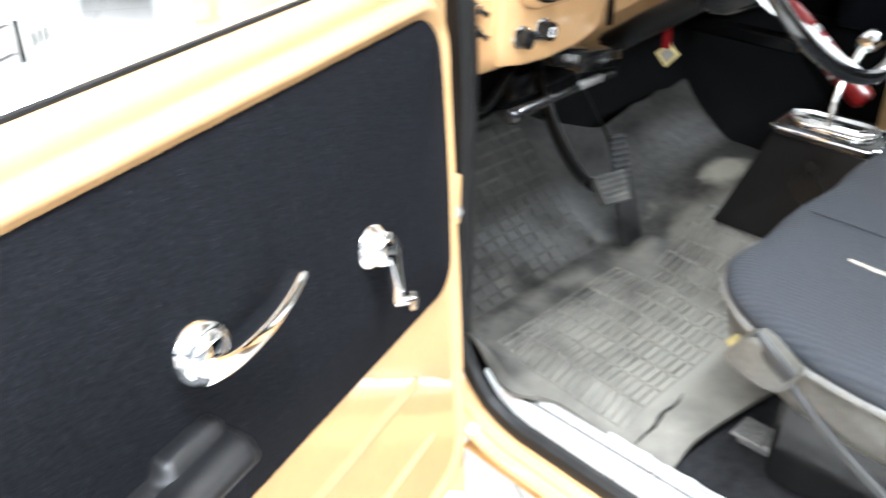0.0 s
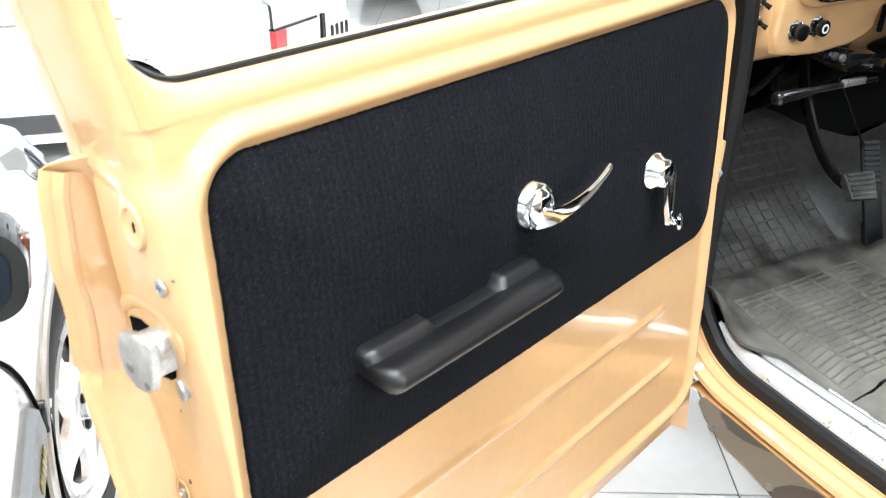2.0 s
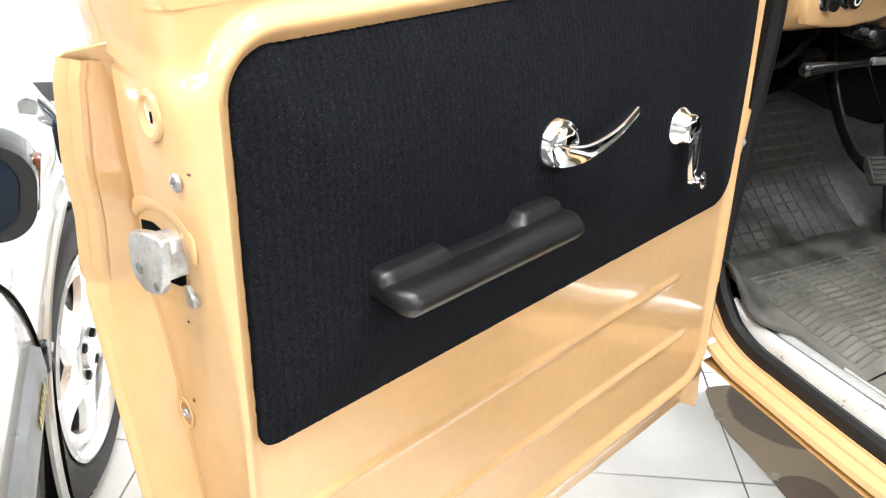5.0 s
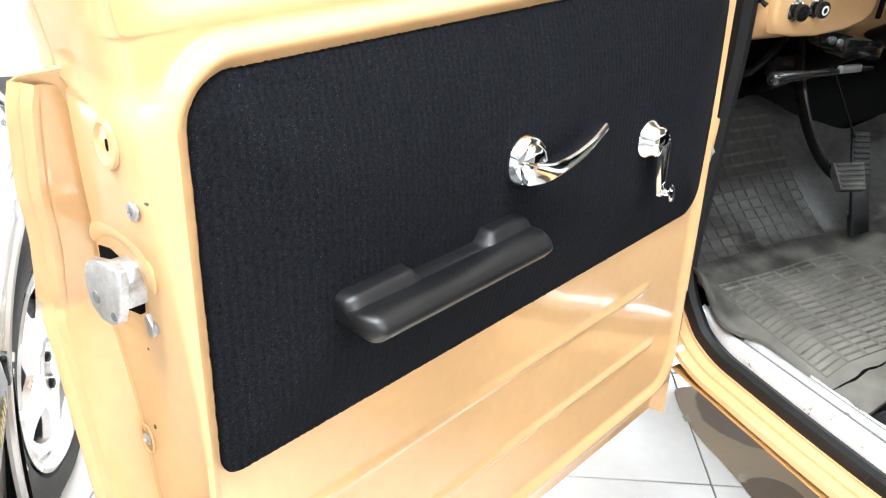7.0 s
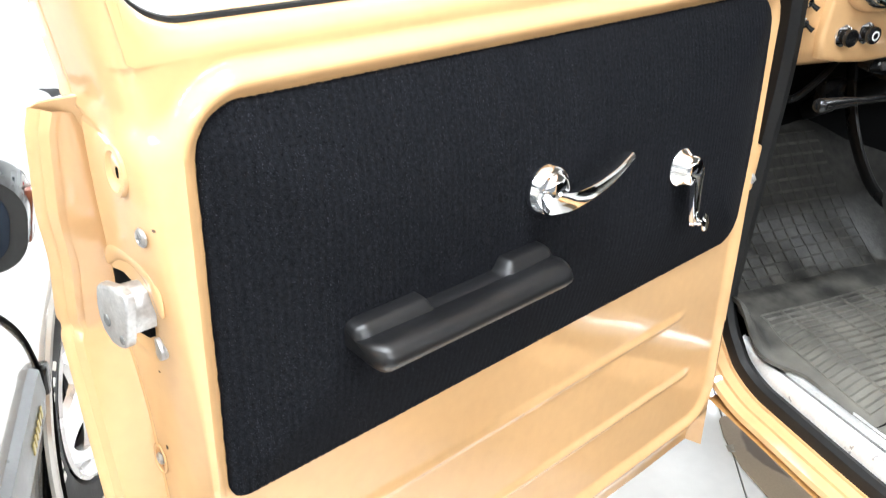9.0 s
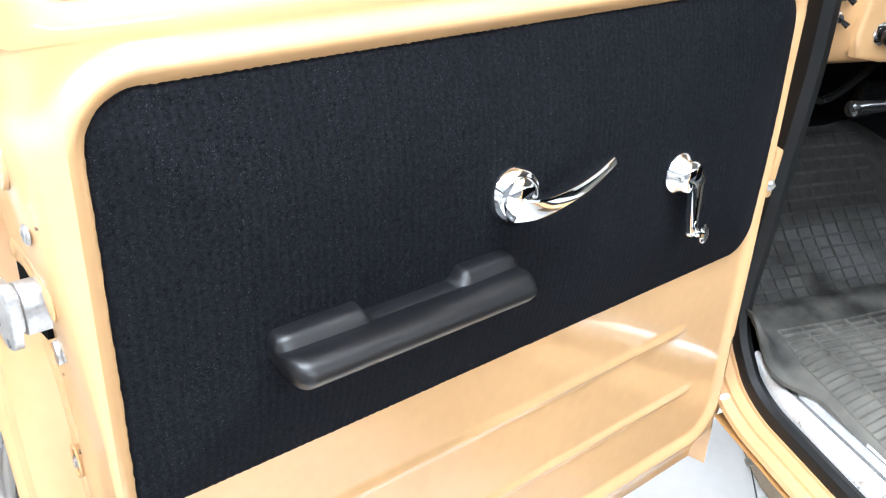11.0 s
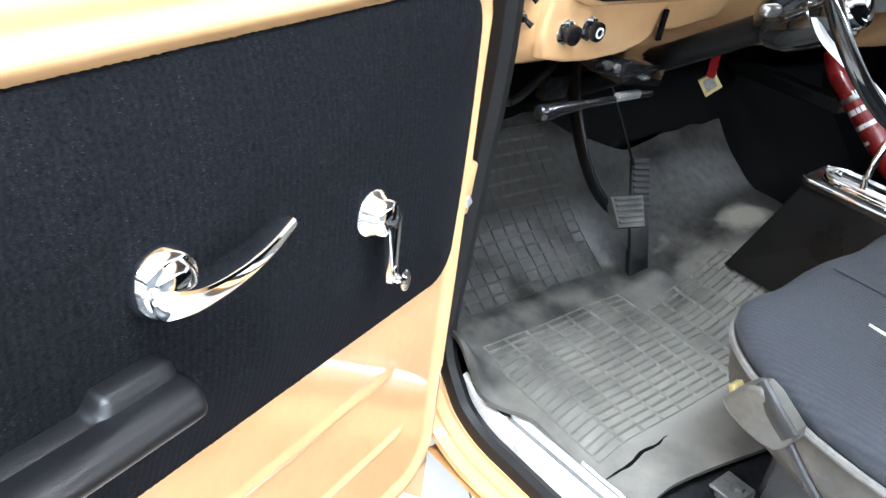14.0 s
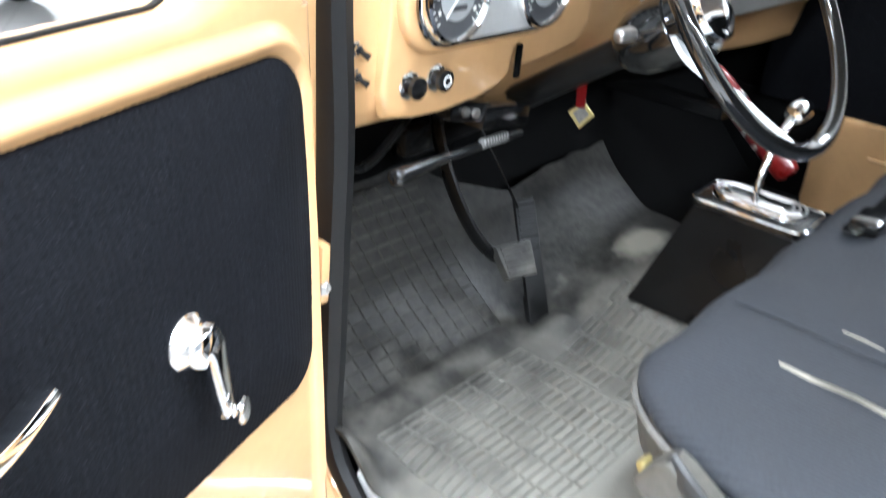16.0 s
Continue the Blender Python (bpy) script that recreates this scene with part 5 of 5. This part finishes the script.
part("front_fender", mapped(slab([(0.16, 0.40), (0.165, 1.24), (0.30, 1.245), (0.40, 1.25), (0.50, 1.245), (0.60, 1.24), (0.72, 1.23), (1.40, 1.16), (1.52, 1.0), (1.52, 0.55), (1.34, 0.50), (1.28, 0.72), (1.05, 0.84), (0.80, 0.80), (0.62, 0.62), (0.56, 0.40)], 0, 0.06, 0.02, 3), lambda x, y, z: (-0.02 - z + 0.46 * step(0.35, 0.72, x), x, y)), PAINT, truck, "tan front fender")
part("bonnet", rbox(0.84, 1.14, 0.10, 0.04, 3, (0.82, 0.95, 1.215)), PAINT, truck, "tan bonnet")
part("grille", rbox(0.84, 0.06, 0.55, 0.02, 2, (0.82, 1.50, 0.80)), PAINT, truck)
part("chassis_rail", rbox(0.10, 4.2, 0.12, 0.01, 1, (0.35, -0.7, 0.36)), BLACK_METAL, truck)
part("chassis_rail", rbox(0.10, 4.2, 0.12, 0.01, 1, (1.20, -0.7, 0.36)), BLACK_METAL, truck)
part("load_bed", rbox(1.60, 1.9, 0.55, 0.03, 2, (0.78, -2.05, 0.72)), PAINT, truck, "tan load bed")
for wx in (0.06, 1.50):
    for wy in (0.95, -2.2):
        wh = part("wheel", moved(lathe([(0.20, -0.09), (0.31, -0.095), (0.345, -0.07), (0.35, 0.0), (0.345, 0.07), (0.31, 0.095), (0.20, 0.09)], 40), Matrix.Translation((wx, wy, 0.35)) @ pose(0, 0, 0, 0, 90, 0)), TYRE, truck, "black tyre")
        part("hub_plate", moved(lathe([(0.20, -0.085), (0.205, 0.0), (0.20, 0.085)], 32), Matrix.Translation((wx, wy, 0.35)) @ pose(0, 0, 0, 0, 90, 0)), STEEL, wh)
part("tear", slab([(0.330, -0.350), (0.3295, -0.365), (0.3262, -0.39), (0.3245, -0.40), (0.3285, -0.37)][::-1], 0.8118, 0.8142, 0.0005, 1), FOAM, seat, "short tear that shows pale foam")


# ---- the silver hatchback parked beside the open door ----
def tyre_shape(r, rin, w):
    return lathe([(rin, -w / 2 + 0.012), (rin + 0.012, -w / 2), (r - 0.035, -w / 2 - 0.004), (r - 0.012, -w / 2 + 0.008), (r, -w / 2 + 0.03), (r, w / 2 - 0.03), (r - 0.012, w / 2 - 0.008), (r - 0.035, w / 2 + 0.004), (rin + 0.012, w / 2), (rin, w / 2 - 0.012)], 64, False)


def tread_blocks(r, w):
    """Tyre tread lugs, joined."""
    out = []
    for k in range(64):
        a = 2 * math.pi * k / 64
        for s, off in ((-1, 0.0), (1, 0.5)):
            m = Matrix.Rotation(a + off * 2 * math.pi / 64, 4, "Z") @ Matrix.Translation((r + 0.002, 0, s * w * 0.24)) @ Matrix.Rotation(s * 0.35, 4, "X")
            out.append(moved(rbox(0.010, 0.020, w * 0.42, 0.002, 1), m))
    return join(*out)


def alloy_rim(r):
    """A five-hole alloy disc; its face looks along z."""
    out = [lathe([(r, 0.035), (r + 0.004, 0.042), (r - 0.004, 0.046), (r - 0.012, 0.038), (r - 0.020, 0.020), (r - 0.02, -0.06)], 64, False)]
    n = 5
    for k in range(n):
        a = 2 * math.pi * k / n
        rows = []
        for f in frange(0, 1, 8):
            rad = 0.045 + (r - 0.060) * f
            half = (0.045 + 0.018 * abs(f - 0.5) ** 2 * 8) if f > 0.1 else 0.05
            rows.append([(rad, half, 0.010 + 0.014 * (1 - f)), (rad, half * 0.8, 0.024 + 0.010 * (1 - f)), (rad, 0, 0.028 + 0.010 * (1 - f)), (rad, -half * 0.8, 0.024 + 0.010 * (1 - f)), (rad, -half, 0.010 + 0.014 * (1 - f))])
        out.append(moved(grid(rows), Matrix.Rotation(a, 4, "Z")))
    out.append(lathe([(r - 0.018, 0.020), (r - 0.03, 0.030), (r - 0.05, 0.026), (r - 0.052, 0.005)], 64, False))
    out.append(lathe([(0.062, 0.0), (0.062, 0.036), (0.055, 0.040), (0.03, 0.036), (0.028, 0.044), (0.01, 0.046)], 40))
    return join(*out)


HATCH = pose(-1.0, 0.76, 0, 0, 0, -9.8)
hatch = thing("hatchback_car", "silver hatchback car parked close to the door", "car", HATCH)
WHEEL_Z = 0.295


def hatch_section(y):
    """Half the body at the place y: (x, z) from the rocker to the middle of the top."""
    nose = step(0.58, 0.86, y)
    nx = -0.24 * nose ** 1.6
    belt = 0.86 - 0.05 * step(-0.6, -0.1, y) - 0.13 * step(-0.1, 0.65, y)
    flare = 0.046 * hump(y, 0.02, 0.84) - 0.045
    side = [(-0.080 + nx, 0.17), (-0.055 + nx, 0.24), (-0.004 + flare + nx, 0.34), (0.006 + flare + nx, 0.46), (0.008 + flare + nx, 0.58), (-0.004 + flare * 0.7 + nx, min(0.70, belt - 0.075)), (-0.055 + nx, belt - 0.05), (-0.080 + nx, belt - 0.012), (-0.12 + nx, belt)]
    cabin = step(-0.30, -1.05, y)
    hood = [(-0.28 + nx * 0.8, belt + 0.03), (-0.5 + nx * 0.5, belt + 0.045), (-0.8, belt + 0.05)]
    roof = [(-0.16, belt + 0.28), (-0.30, 1.38), (-0.8, 1.42)]
    return side + [(hx + (rx - hx) * cabin, hz + (rz - hz) * cabin) for (hx, hz), (rx, rz) in zip(hood, roof)]


def dense(pts, k):
    out = []
    for (a, b), (c, d) in zip(pts, pts[1:]):
        out += [(a + (c - a) * i / k, b + (d - b) * i / k) for i in range(k)]
    return out + [pts[-1]]


ys = frange(-2.9, 0.74, 182)
rows = [[(x, y, z) for x, z in dense(hatch_section(y), 5)] for y in ys]
pts, fs = grid(rows)
keep = []
for f in fs:
    c = sum((Vector(pts[i]) for i in f), Vector()) / 4
    if c.x > -0.30 and math.hypot(c.y, c.z - WHEEL_Z) < 0.335:
        continue
    if c.x > -0.30 and math.hypot(c.y + 2.45, c.z - WHEEL_Z) < 0.335:
        continue
    keep.append(f)
full = join((pts, keep), mapped((pts, keep), lambda x, y, z: (-1.6 - x, y, z)))
part("body", full, SILVER_CAR, hatch, "silver painted body", sharp=50)
part("front_bumper", mapped(slab(round_rect(-1.55, 0.18, -0.05, 0.56, 0.08, 6), 0, 0.20, 0.05, 4), lambda x, y, z: (x * 0.86 - 0.11, 0.62 + z - 0.10 * ((x + 0.8) / 0.8) ** 2, y)), SILVER_CAR, hatch)
part("nose_panel", mapped(slab(round_rect(-1.45, 0.50, -0.15, 0.72, 0.05, 5), 0, 0.10, 0.04, 3), lambda x, y, z: (x * 0.80 - 0.16, 0.67 + z - 0.12 * ((x + 0.8) / 0.8) ** 2, y)), SILVER_CAR, hatch)
for x_in, y_in in ((0.0, 0.0), (0.0, -2.45), (-1.6, 0.0), (-1.6, -2.45)):
    sgn = 1 if x_in == 0 else -1
    steered = -13.0 if y_in == 0 else 0.0
    base = Matrix.Translation((x_in - sgn * 0.015, y_in, WHEEL_Z)) @ pose(0, 0, 0, 0, 0, steered) @ Matrix.Translation((-sgn * 0.06, 0, 0)) @ pose(0, 0, 0, 0, 90 * sgn, 0)
    wh = part("wheel", moved(tyre_shape(0.292, 0.205, 0.175), base), TYRE, hatch, "black tyre with raised pale marks")
    tagged(part("tread", moved(tread_blocks(0.288, 0.165), base), TYRE, wh), kind="stuff")
    part("rim", moved(alloy_rim(0.204), base @ pose(0, 0, 0.045)), RIM, wh, "five-hole silver alloy rim")
    part("brake_drum", moved(lathe([(0.165, -0.02), (0.165, 0.0), (0.12, 0.004)], 32), base @ pose(0, 0, 0.03)), BLACK_METAL, wh)
    for k in range(4):
        a = math.pi / 4 + k * math.pi / 2
        part("wheel_bolt", moved(lathe([(0.010, 0.036), (0.010, 0.046), (0.006, 0.048)], 8), base @ pose(0, 0, 0.045) @ Matrix.Translation((0.042 * math.cos(a), 0.042 * math.sin(a), 0))), BLACK_METAL, wh)
    bars = []
    for a0, cnt in ((60, 8), (235, 9)):
        for k in range(cnt):
            a = radians(a0 + k * 6.5)
            bars.append(moved(rbox(0.030, 0.016, 0.003, 0.001, 1, (0.248, 0, 0.0895)), base @ Matrix.Rotation(a, 4, "Z")))
    tagged(part("sidewall_mark", join(*bars), WHITE, wh, "pale raised marks on the sidewall"), kind="stuff")
    part("arch_lip", sweep([(x_in + sgn * (hatch_section(0.337 * math.cos(radians(a)))[3][0] + 0.002), y_in + 0.337 * math.cos(radians(a)), WHEEL_Z + 0.337 * math.sin(radians(a))) for a in range(-14, 195, 4)], ring(0.009, 8), hint=(1, 0, 0)), SILVER_CAR, hatch)
    part("wheel_well", moved(lathe([(0.335, -0.02), (0.335, -0.32), (0.05, -0.33)], 40, False), Matrix.Translation((x_in, y_in, WHEEL_Z)) @ pose(0, 0, 0, 0, 90 * sgn, 0)), DARK, hatch)
part("bumper_strip", grid([[(hatch_section(y)[3][0] + d, y, z) for d, z in ((0.0, 0.445), (0.014, 0.452), (0.018, 0.49), (0.014, 0.528), (0.0, 0.535))] for y in frange(-2.05, -0.36, 40)]), PLASTIC, hatch, "grey side moulding")
part("moulding_lettering", join(*[rbox(0.003, 0.010, 0.018, 0.001, 1, (hatch_section(-0.55)[3][0] + 0.0185, -0.50 + 0.017 * k, 0.49)) for k in range(6)]), KEY_GOLD, hatch, "small gold marks on the moulding")
gap = [(-0.64, 6, 0.80), (-0.50, 5, 0.70), (-0.36, 4, 0.575), (-0.31, 3, 0.46), (-0.335, 2, 0.34), (-0.38, 1, 0.24)]
part("door_gap", tube([(hatch_section(y)[k][0] + 0.002, y, z) for y, k, z in gap], 0.0032, 6, 24), DARK, hatch, "dark gap at the door's front edge")
part("door_gap_clip", rbox(0.02, 0.03, 0.05, 0.006, 2, (hatch_section(-0.32)[3][0] + 0.006, -0.315, 0.485)), BLACK_METAL, hatch)
MIRROR_M = Matrix.Translation((-0.066, -0.545, 0.868)) @ Matrix.Scale(0.90, 4) @ pose(0, 0, 0, 0, 8, 0)
def mirror_slab(grow, d0, d1, bevel):
    return moved(mapped(slab(round_rect(-0.11 - grow, -0.062 - grow, 0.11 + grow, 0.062 + grow, (0.03, 0.05, 0.05, 0.03), 8), d0, d1, bevel, 4), lambda x, y, z: (x, z, y)), MIRROR_M)
mirror = part("door_mirror", mirror_slab(-0.002, -0.02, 0.07, 0.035), GLASS_DARK, hatch, "dark glossy door mirror with a grey rim")
part("mirror_rim", mirror_slab(0.002, -0.050, -0.018, 0.004), BLACK_METAL, mirror, "dark grey plastic rim")
part("mirror_glass", moved(mapped(slab(round_rect(-0.098, -0.052, 0.092, 0.052, (0.025, 0.04, 0.04, 0.025), 8), 0.048, 0.0535, 0.002, 2), lambda x, y, z: (x, -z, y)), MIRROR_M), MIRROR_DARK, mirror, "dark mirror glass")
part("mirror_lamp", moved(rbox(0.012, 0.030, 0.075, 0.005, 2, (0.107, 0.006, 0.0)), MIRROR_M), AMBER_LENS, mirror, "small amber lamp on the mirror")
part("mirror_arm", rbox(0.10, 0.06, 0.04, 0.015, 2, (-0.13, -0.545, 0.815)), BLACK_METAL, mirror)
LENS_M = Matrix.Translation((-0.056, 0.550, 0.585)) @ Vector((0.85, 0.30, 0.43)).to_track_quat("Z", "Y").to_matrix().to_4x4()
lamp = part("headlight", moved(lathe([(0.076, -0.03), (0.078, 0.0), (0.072, 0.012), (0.054, 0.022), (0.02, 0.028)], 36), LENS_M @ Matrix.Diagonal((1.5, 1.1, 1, 1))), MIRROR_DARK, hatch, "dark headlight with a bright ring")
part("lamp_ring", moved(lathe([(0.042, 0.016), (0.046, 0.027), (0.050, 0.029), (0.053, 0.018)], 32, False), LENS_M @ pose(-0.012, 0.006, 0)), CHROME, lamp, "bright ring")
part("lamp_bulb", moved(lathe([(0.012, 0.020), (0.012, 0.029), (0.006, 0.033)], 16), LENS_M @ pose(-0.012, 0.006, 0)), CHROME, lamp, "small bright bulb cap")
for sx in (-0.145, -1.455):
    part("side_window", grid([[(sx - 0.001 + (0.012 if sx > -1 else -0.012), y, 0.90), ((sx - 0.06 if sx > -1 else sx + 0.06), y * 0.92 - 0.12, 1.30)] for y in frange(-2.5, -0.95, 6)]), GLASS_DARK, hatch, "dark side window")

# ---- the small white car across the far end ----
FAR = pose(-0.46, 2.95, 0, 0, 0, -15.0)  # its own x runs to its tail, y away from the door
far_car = thing("white_car", "small white saloon car with a red tail lamp", "car", FAR)
FW, ARCH = 0.208, 0.246
prof = [(0.03, 0.10), (0.0, 0.17), (-0.012, 0.26), (-0.018, 0.36), (-0.016, 0.46), (0.0, 0.57), (0.03, 0.62), (0.10, 0.645)]
def tail_end(y):
    """Where the slanting rear face ends the car, y across it."""
    m = min(y, 1.3 - y)
    return 0.625 + 0.82 * min(max(m, 0.0), 0.48)
def far_section(x):
    out = [(y + 0.03 * step(0.40, 0.625, x) ** 2, z) for y, z in prof]
    cab = step(-0.25, -0.65, x) * step(-2.3, -1.9, x)
    return out + [(0.14 + 0.06 * cab, 0.65 + 0.20 * cab), (0.24, 0.655 + 0.36 * cab), (0.65, 0.66 + 0.40 * cab)]
rows = [[(x, y, z) for y, z in dense(far_section(x), 5)] for x in frange(-2.7, 0.625, 150)]
pts, fs = grid(rows)
keep = [f for f in fs if not (sum(pts[i][1] for i in f) / 4 < 0.12 and any(math.hypot(sum(pts[i][0] for i in f) / 4 - wx, sum(pts[i][2] for i in f) / 4 - FW) < ARCH for wx in (0.0, -1.85)))]
part("body", join((pts, keep), mapped((pts, keep), lambda x, y, z: (x, 1.3 - y, z))), WHITE_CAR, far_car, "white painted body", sharp=50)
part("tail_panel", grid([[(0.58, y, 0.655), (tail_end(y) - 0.02, y, 0.648), (tail_end(y), y, 0.62), (tail_end(y) + 0.005, y, 0.50), (tail_end(y), y, 0.36), (tail_end(y) - 0.05, y, 0.16)] for y in frange(0.012, 1.288, 60)]), WHITE_CAR, far_car, "white slanting tail", sharp=60)
def tail_piece(y0, y1, z0, z1, out):
    """A piece that lies along the tail."""
    rows = [[(tail_end(y) + d, y - d * 0.6, z) for d, z in ((-0.01, z0), (out, z0), (out + 0.003, z0 + 0.008), (out + 0.003, z1 - 0.008), (out, z1), (-0.01, z1))] for y in frange(y0, y1, 8)]
    p, f = grid(rows, True)
    return p, f + [tuple(range(6)), tuple(8 * 6 + k for k in range(6))]
part("sill", rbox(1.40, 0.05, 0.085, 0.01, 2, (-0.93, 0.012, 0.195)), PLASTIC, far_car, "dark grey sill")
for wx in (0.0, -1.85):
    for wy, sg in ((0.065, -1), (1.235, 1)):
        base = Matrix.Translation((wx, wy, FW)) @ pose(0, 0, 0, -90 * sg, 0, 0)
        wh = part("wheel", moved(tyre_shape(FW, 0.118, 0.12), base), TYRE_GREY, far_car, "dusty grey tyre")
        tagged(part("tread", moved(tread_blocks(FW - 0.004, 0.11), base), TYRE_GREY, wh), kind="stuff")
        part("trim_ring", moved(lathe([(0.118, 0.035), (0.120, 0.050), (0.114, 0.056), (0.088, 0.045), (0.084, 0.03)], 40, False), base), WHITE_CAR, wh, "white trim ring")
        part("hub_cap", moved(lathe([(0.086, 0.02), (0.078, 0.03), (0.04, 0.042), (0.015, 0.046)], 32), base), STEEL, wh, "dull hub cap")
    part("wheel_well", moved(lathe([(ARCH + 0.004, 0.0), (ARCH + 0.004, -0.20), (0.05, -0.21)], 32, False), Matrix.Translation((wx, 0.0, FW)) @ pose(0, 0, 0, 90, 0, 0)), DARK, far_car)
    part("arch_lip", sweep([(wx + ARCH * math.cos(radians(a)), -0.012, FW + ARCH * math.sin(radians(a))) for a in range(0, 181, 5)], ring(0.006, 6), hint=(0, 1, 0)), WHITE_CAR, far_car)
tl = part("tail_lamp", tail_piece(0.006, 0.068, 0.415, 0.522, 0.012), RED_LENS, far_car, "red tail lamp")
part("tail_lamp_clear", tail_piece(0.070, 0.255, 0.418, 0.520, 0.010), CLEAR_LENS, tl, "pale pink lamp lens")
for z0 in (0.522, 0.408):
    part("lamp_rim", tail_piece(0.000, 0.262, z0, z0 + 0.007, 0.012), BLACK_METAL, tl, "dark rim of the lamp")
part("tail_lamp", tail_piece(1.232, 1.294, 0.415, 0.522, 0.012), RED_LENS, far_car, "red tail lamp")
plate_ob = part("number_plate", tail_piece(0.315, 0.50, 0.37, 0.50, 0.012), WHITE, far_car, "white plate with dark bars")
for k in range(4):
    part("plate_bar", tail_piece(0.345 + 0.034 * k, 0.362 + 0.034 * k, 0.40, 0.465, 0.0155), BLACK_METAL, plate_ob)
for y0, y1, z1 in ((0.295, 0.314, 0.53), (0.50, 0.508, 0.50)):
    part("plate_frame", tail_piece(y0, y1, 0.36, z1, 0.012), BLACK_METAL, plate_ob, "black plate frame")
bump = [(0.42, -0.028), (0.60, -0.02)] + [(tail_end(y) + 0.055, y - 0.03) for y in (0.06, 0.2, 0.35, 0.48, 0.65, 0.82, 0.95, 1.1, 1.25)]
part("rear_bumper", join(tube([(x, y, 0.345) for x, y in bump], 0.022, 12, 60), tube([(x + 0.006, y - 0.004, 0.30) for x, y in bump], 0.010, 10, 60)), CHROME, far_car, "chrome rear bumper")
part("side_moulding", rbox(2.5, 0.014, 0.030, 0.004, 2, (-1.21, -0.008, 0.600)), CHROME, far_car, "chrome side moulding")
part("side_window", grid([[(x, 0.135, 0.672), (x * 0.93 - 0.08, 0.195, 0.83), (x * 0.9 - 0.13, 0.235, 0.97)] for x in frange(-1.95, -0.50, 8)]), GLASS_DARK, far_car, "dark side windows")

# ---- a grey van further off ----
van = thing("grey_van", "grey van with black tyres at the far end", "van", pose(2.25, 5.3, 0, 0, 0, -58))
part("body", join(rbox(3.6, 1.6, 0.62, 0.08, 3, (0.4, 0, 0.70)), rbox(2.9, 1.45, 0.75, 0.14, 3, (0.6, 0, 1.35))), WHITE_CAR, van, "pale grey body")
part("bumper", rbox(0.14, 1.62, 0.16, 0.03, 2, (-1.42, 0, 0.45)), CHROME, van, "chrome bumper")
part("side_window", rbox(2.0, 1.47, 0.36, 0.06, 2, (0.6, 0, 1.42)), GLASS_DARK, van)
for wx in (-0.75, 1.55):
    for wy in (-0.74, 0.74):
        wh = part("wheel", moved(tyre_shape(0.30, 0.19, 0.18), Matrix.Translation((wx, wy, 0.302)) @ pose(0, 0, 0, 90, 0, 0)), TYRE, van, "black tyre")
        part("hub_cap", moved(lathe([(0.19, -0.085), (0.15, -0.09), (0.15, 0.09), (0.19, 0.085)], 32), Matrix.Translation((wx, wy, 0.302)) @ pose(0, 0, 0, 90, 0, 0)), STEEL, wh)

# ---- floor tiles, the nearest as single pieces ----
# ---- cardboard under the truck ----
card = thing("cardboard_sheet", "brown cardboard sheet with round oil stains under the truck", "cardboard")
CARD = [(1.15, -0.75), (1.15, 0.235), (0.450, 0.432), (0.392, 0.449), (0.378, 0.440), (0.345, 0.388), (0.321, 0.335), (0.302, 0.279), (0.289, 0.204), (0.269, 0.121), (0.253, 0.065), (0.215, -0.10), (0.16, -0.36), (0.10, -0.75)]
part("sheet", slab(CARD[::-1], 0.0008, 0.0045, 0), CARDBOARD, card, "flat oil-stained board", smooth=False)
for fx, fy, turn in ((0.277, 0.122, 40), (0.321, 0.337, 70)):
    part("torn_flap", moved(grid([[(0.012 * a, 0.009 * b, 0.004 + 0.006 * a * a + 0.002 * math.sin(3 * a + b)) for a in (-0.6, 0.0, 0.5, 1.0)] for b in (-1.0, -0.2, 0.4, 1.0)]), pose(fx, fy, 0.001, 0, 0, turn)), FOAM, card, "pale torn paper flap")

TILE_S = 0.43
GRID_M = pose(0.209, 0.145, 0, 0, 0, -31.7)
tile_mesh = make_mesh("tile", slab(round_rect(-TILE_S / 2 + 0.002, -TILE_S / 2 + 0.002, TILE_S / 2 - 0.002, TILE_S / 2 - 0.002, 0.003, 2), -0.006, 0.0, 0.0012, 1), TILE)
far_tiles = []
for i in range(-24, 25):
    for j in range(-24, 25):
        c = GRID_M @ Vector(((i + 0.5) * TILE_S, (j + 0.5) * TILE_S, 0))
        if abs(c.x) > 7.1 or not -6.1 < c.y < 8.1:
            continue
        if abs(c.x + 0.3) < 3.1 and -2.3 < c.y < 5.2 and (i + j) > -99 and len(floor.children) < 298:
            t = new("tile", tile_mesh)
            t.parent, t.matrix_basis = floor, GRID_M @ pose((i + 0.5) * TILE_S, (j + 0.5) * TILE_S, 0.0004 * (random.random() - 0.5))
        else:
            far_tiles.append(moved(([(-TILE_S / 2 + 0.002, -TILE_S / 2 + 0.002, 0), (TILE_S / 2 - 0.002, -TILE_S / 2 + 0.002, 0), (TILE_S / 2 - 0.002, TILE_S / 2 - 0.002, 0), (-TILE_S / 2 + 0.002, TILE_S / 2 - 0.002, 0)], [(0, 1, 2, 3)]), GRID_M @ pose((i + 0.5) * TILE_S, (j + 0.5) * TILE_S, 0)))
tagged(part("tile_field", join(*far_tiles), TILE, floor, "white glazed tiles", smooth=False), kind="stuff")
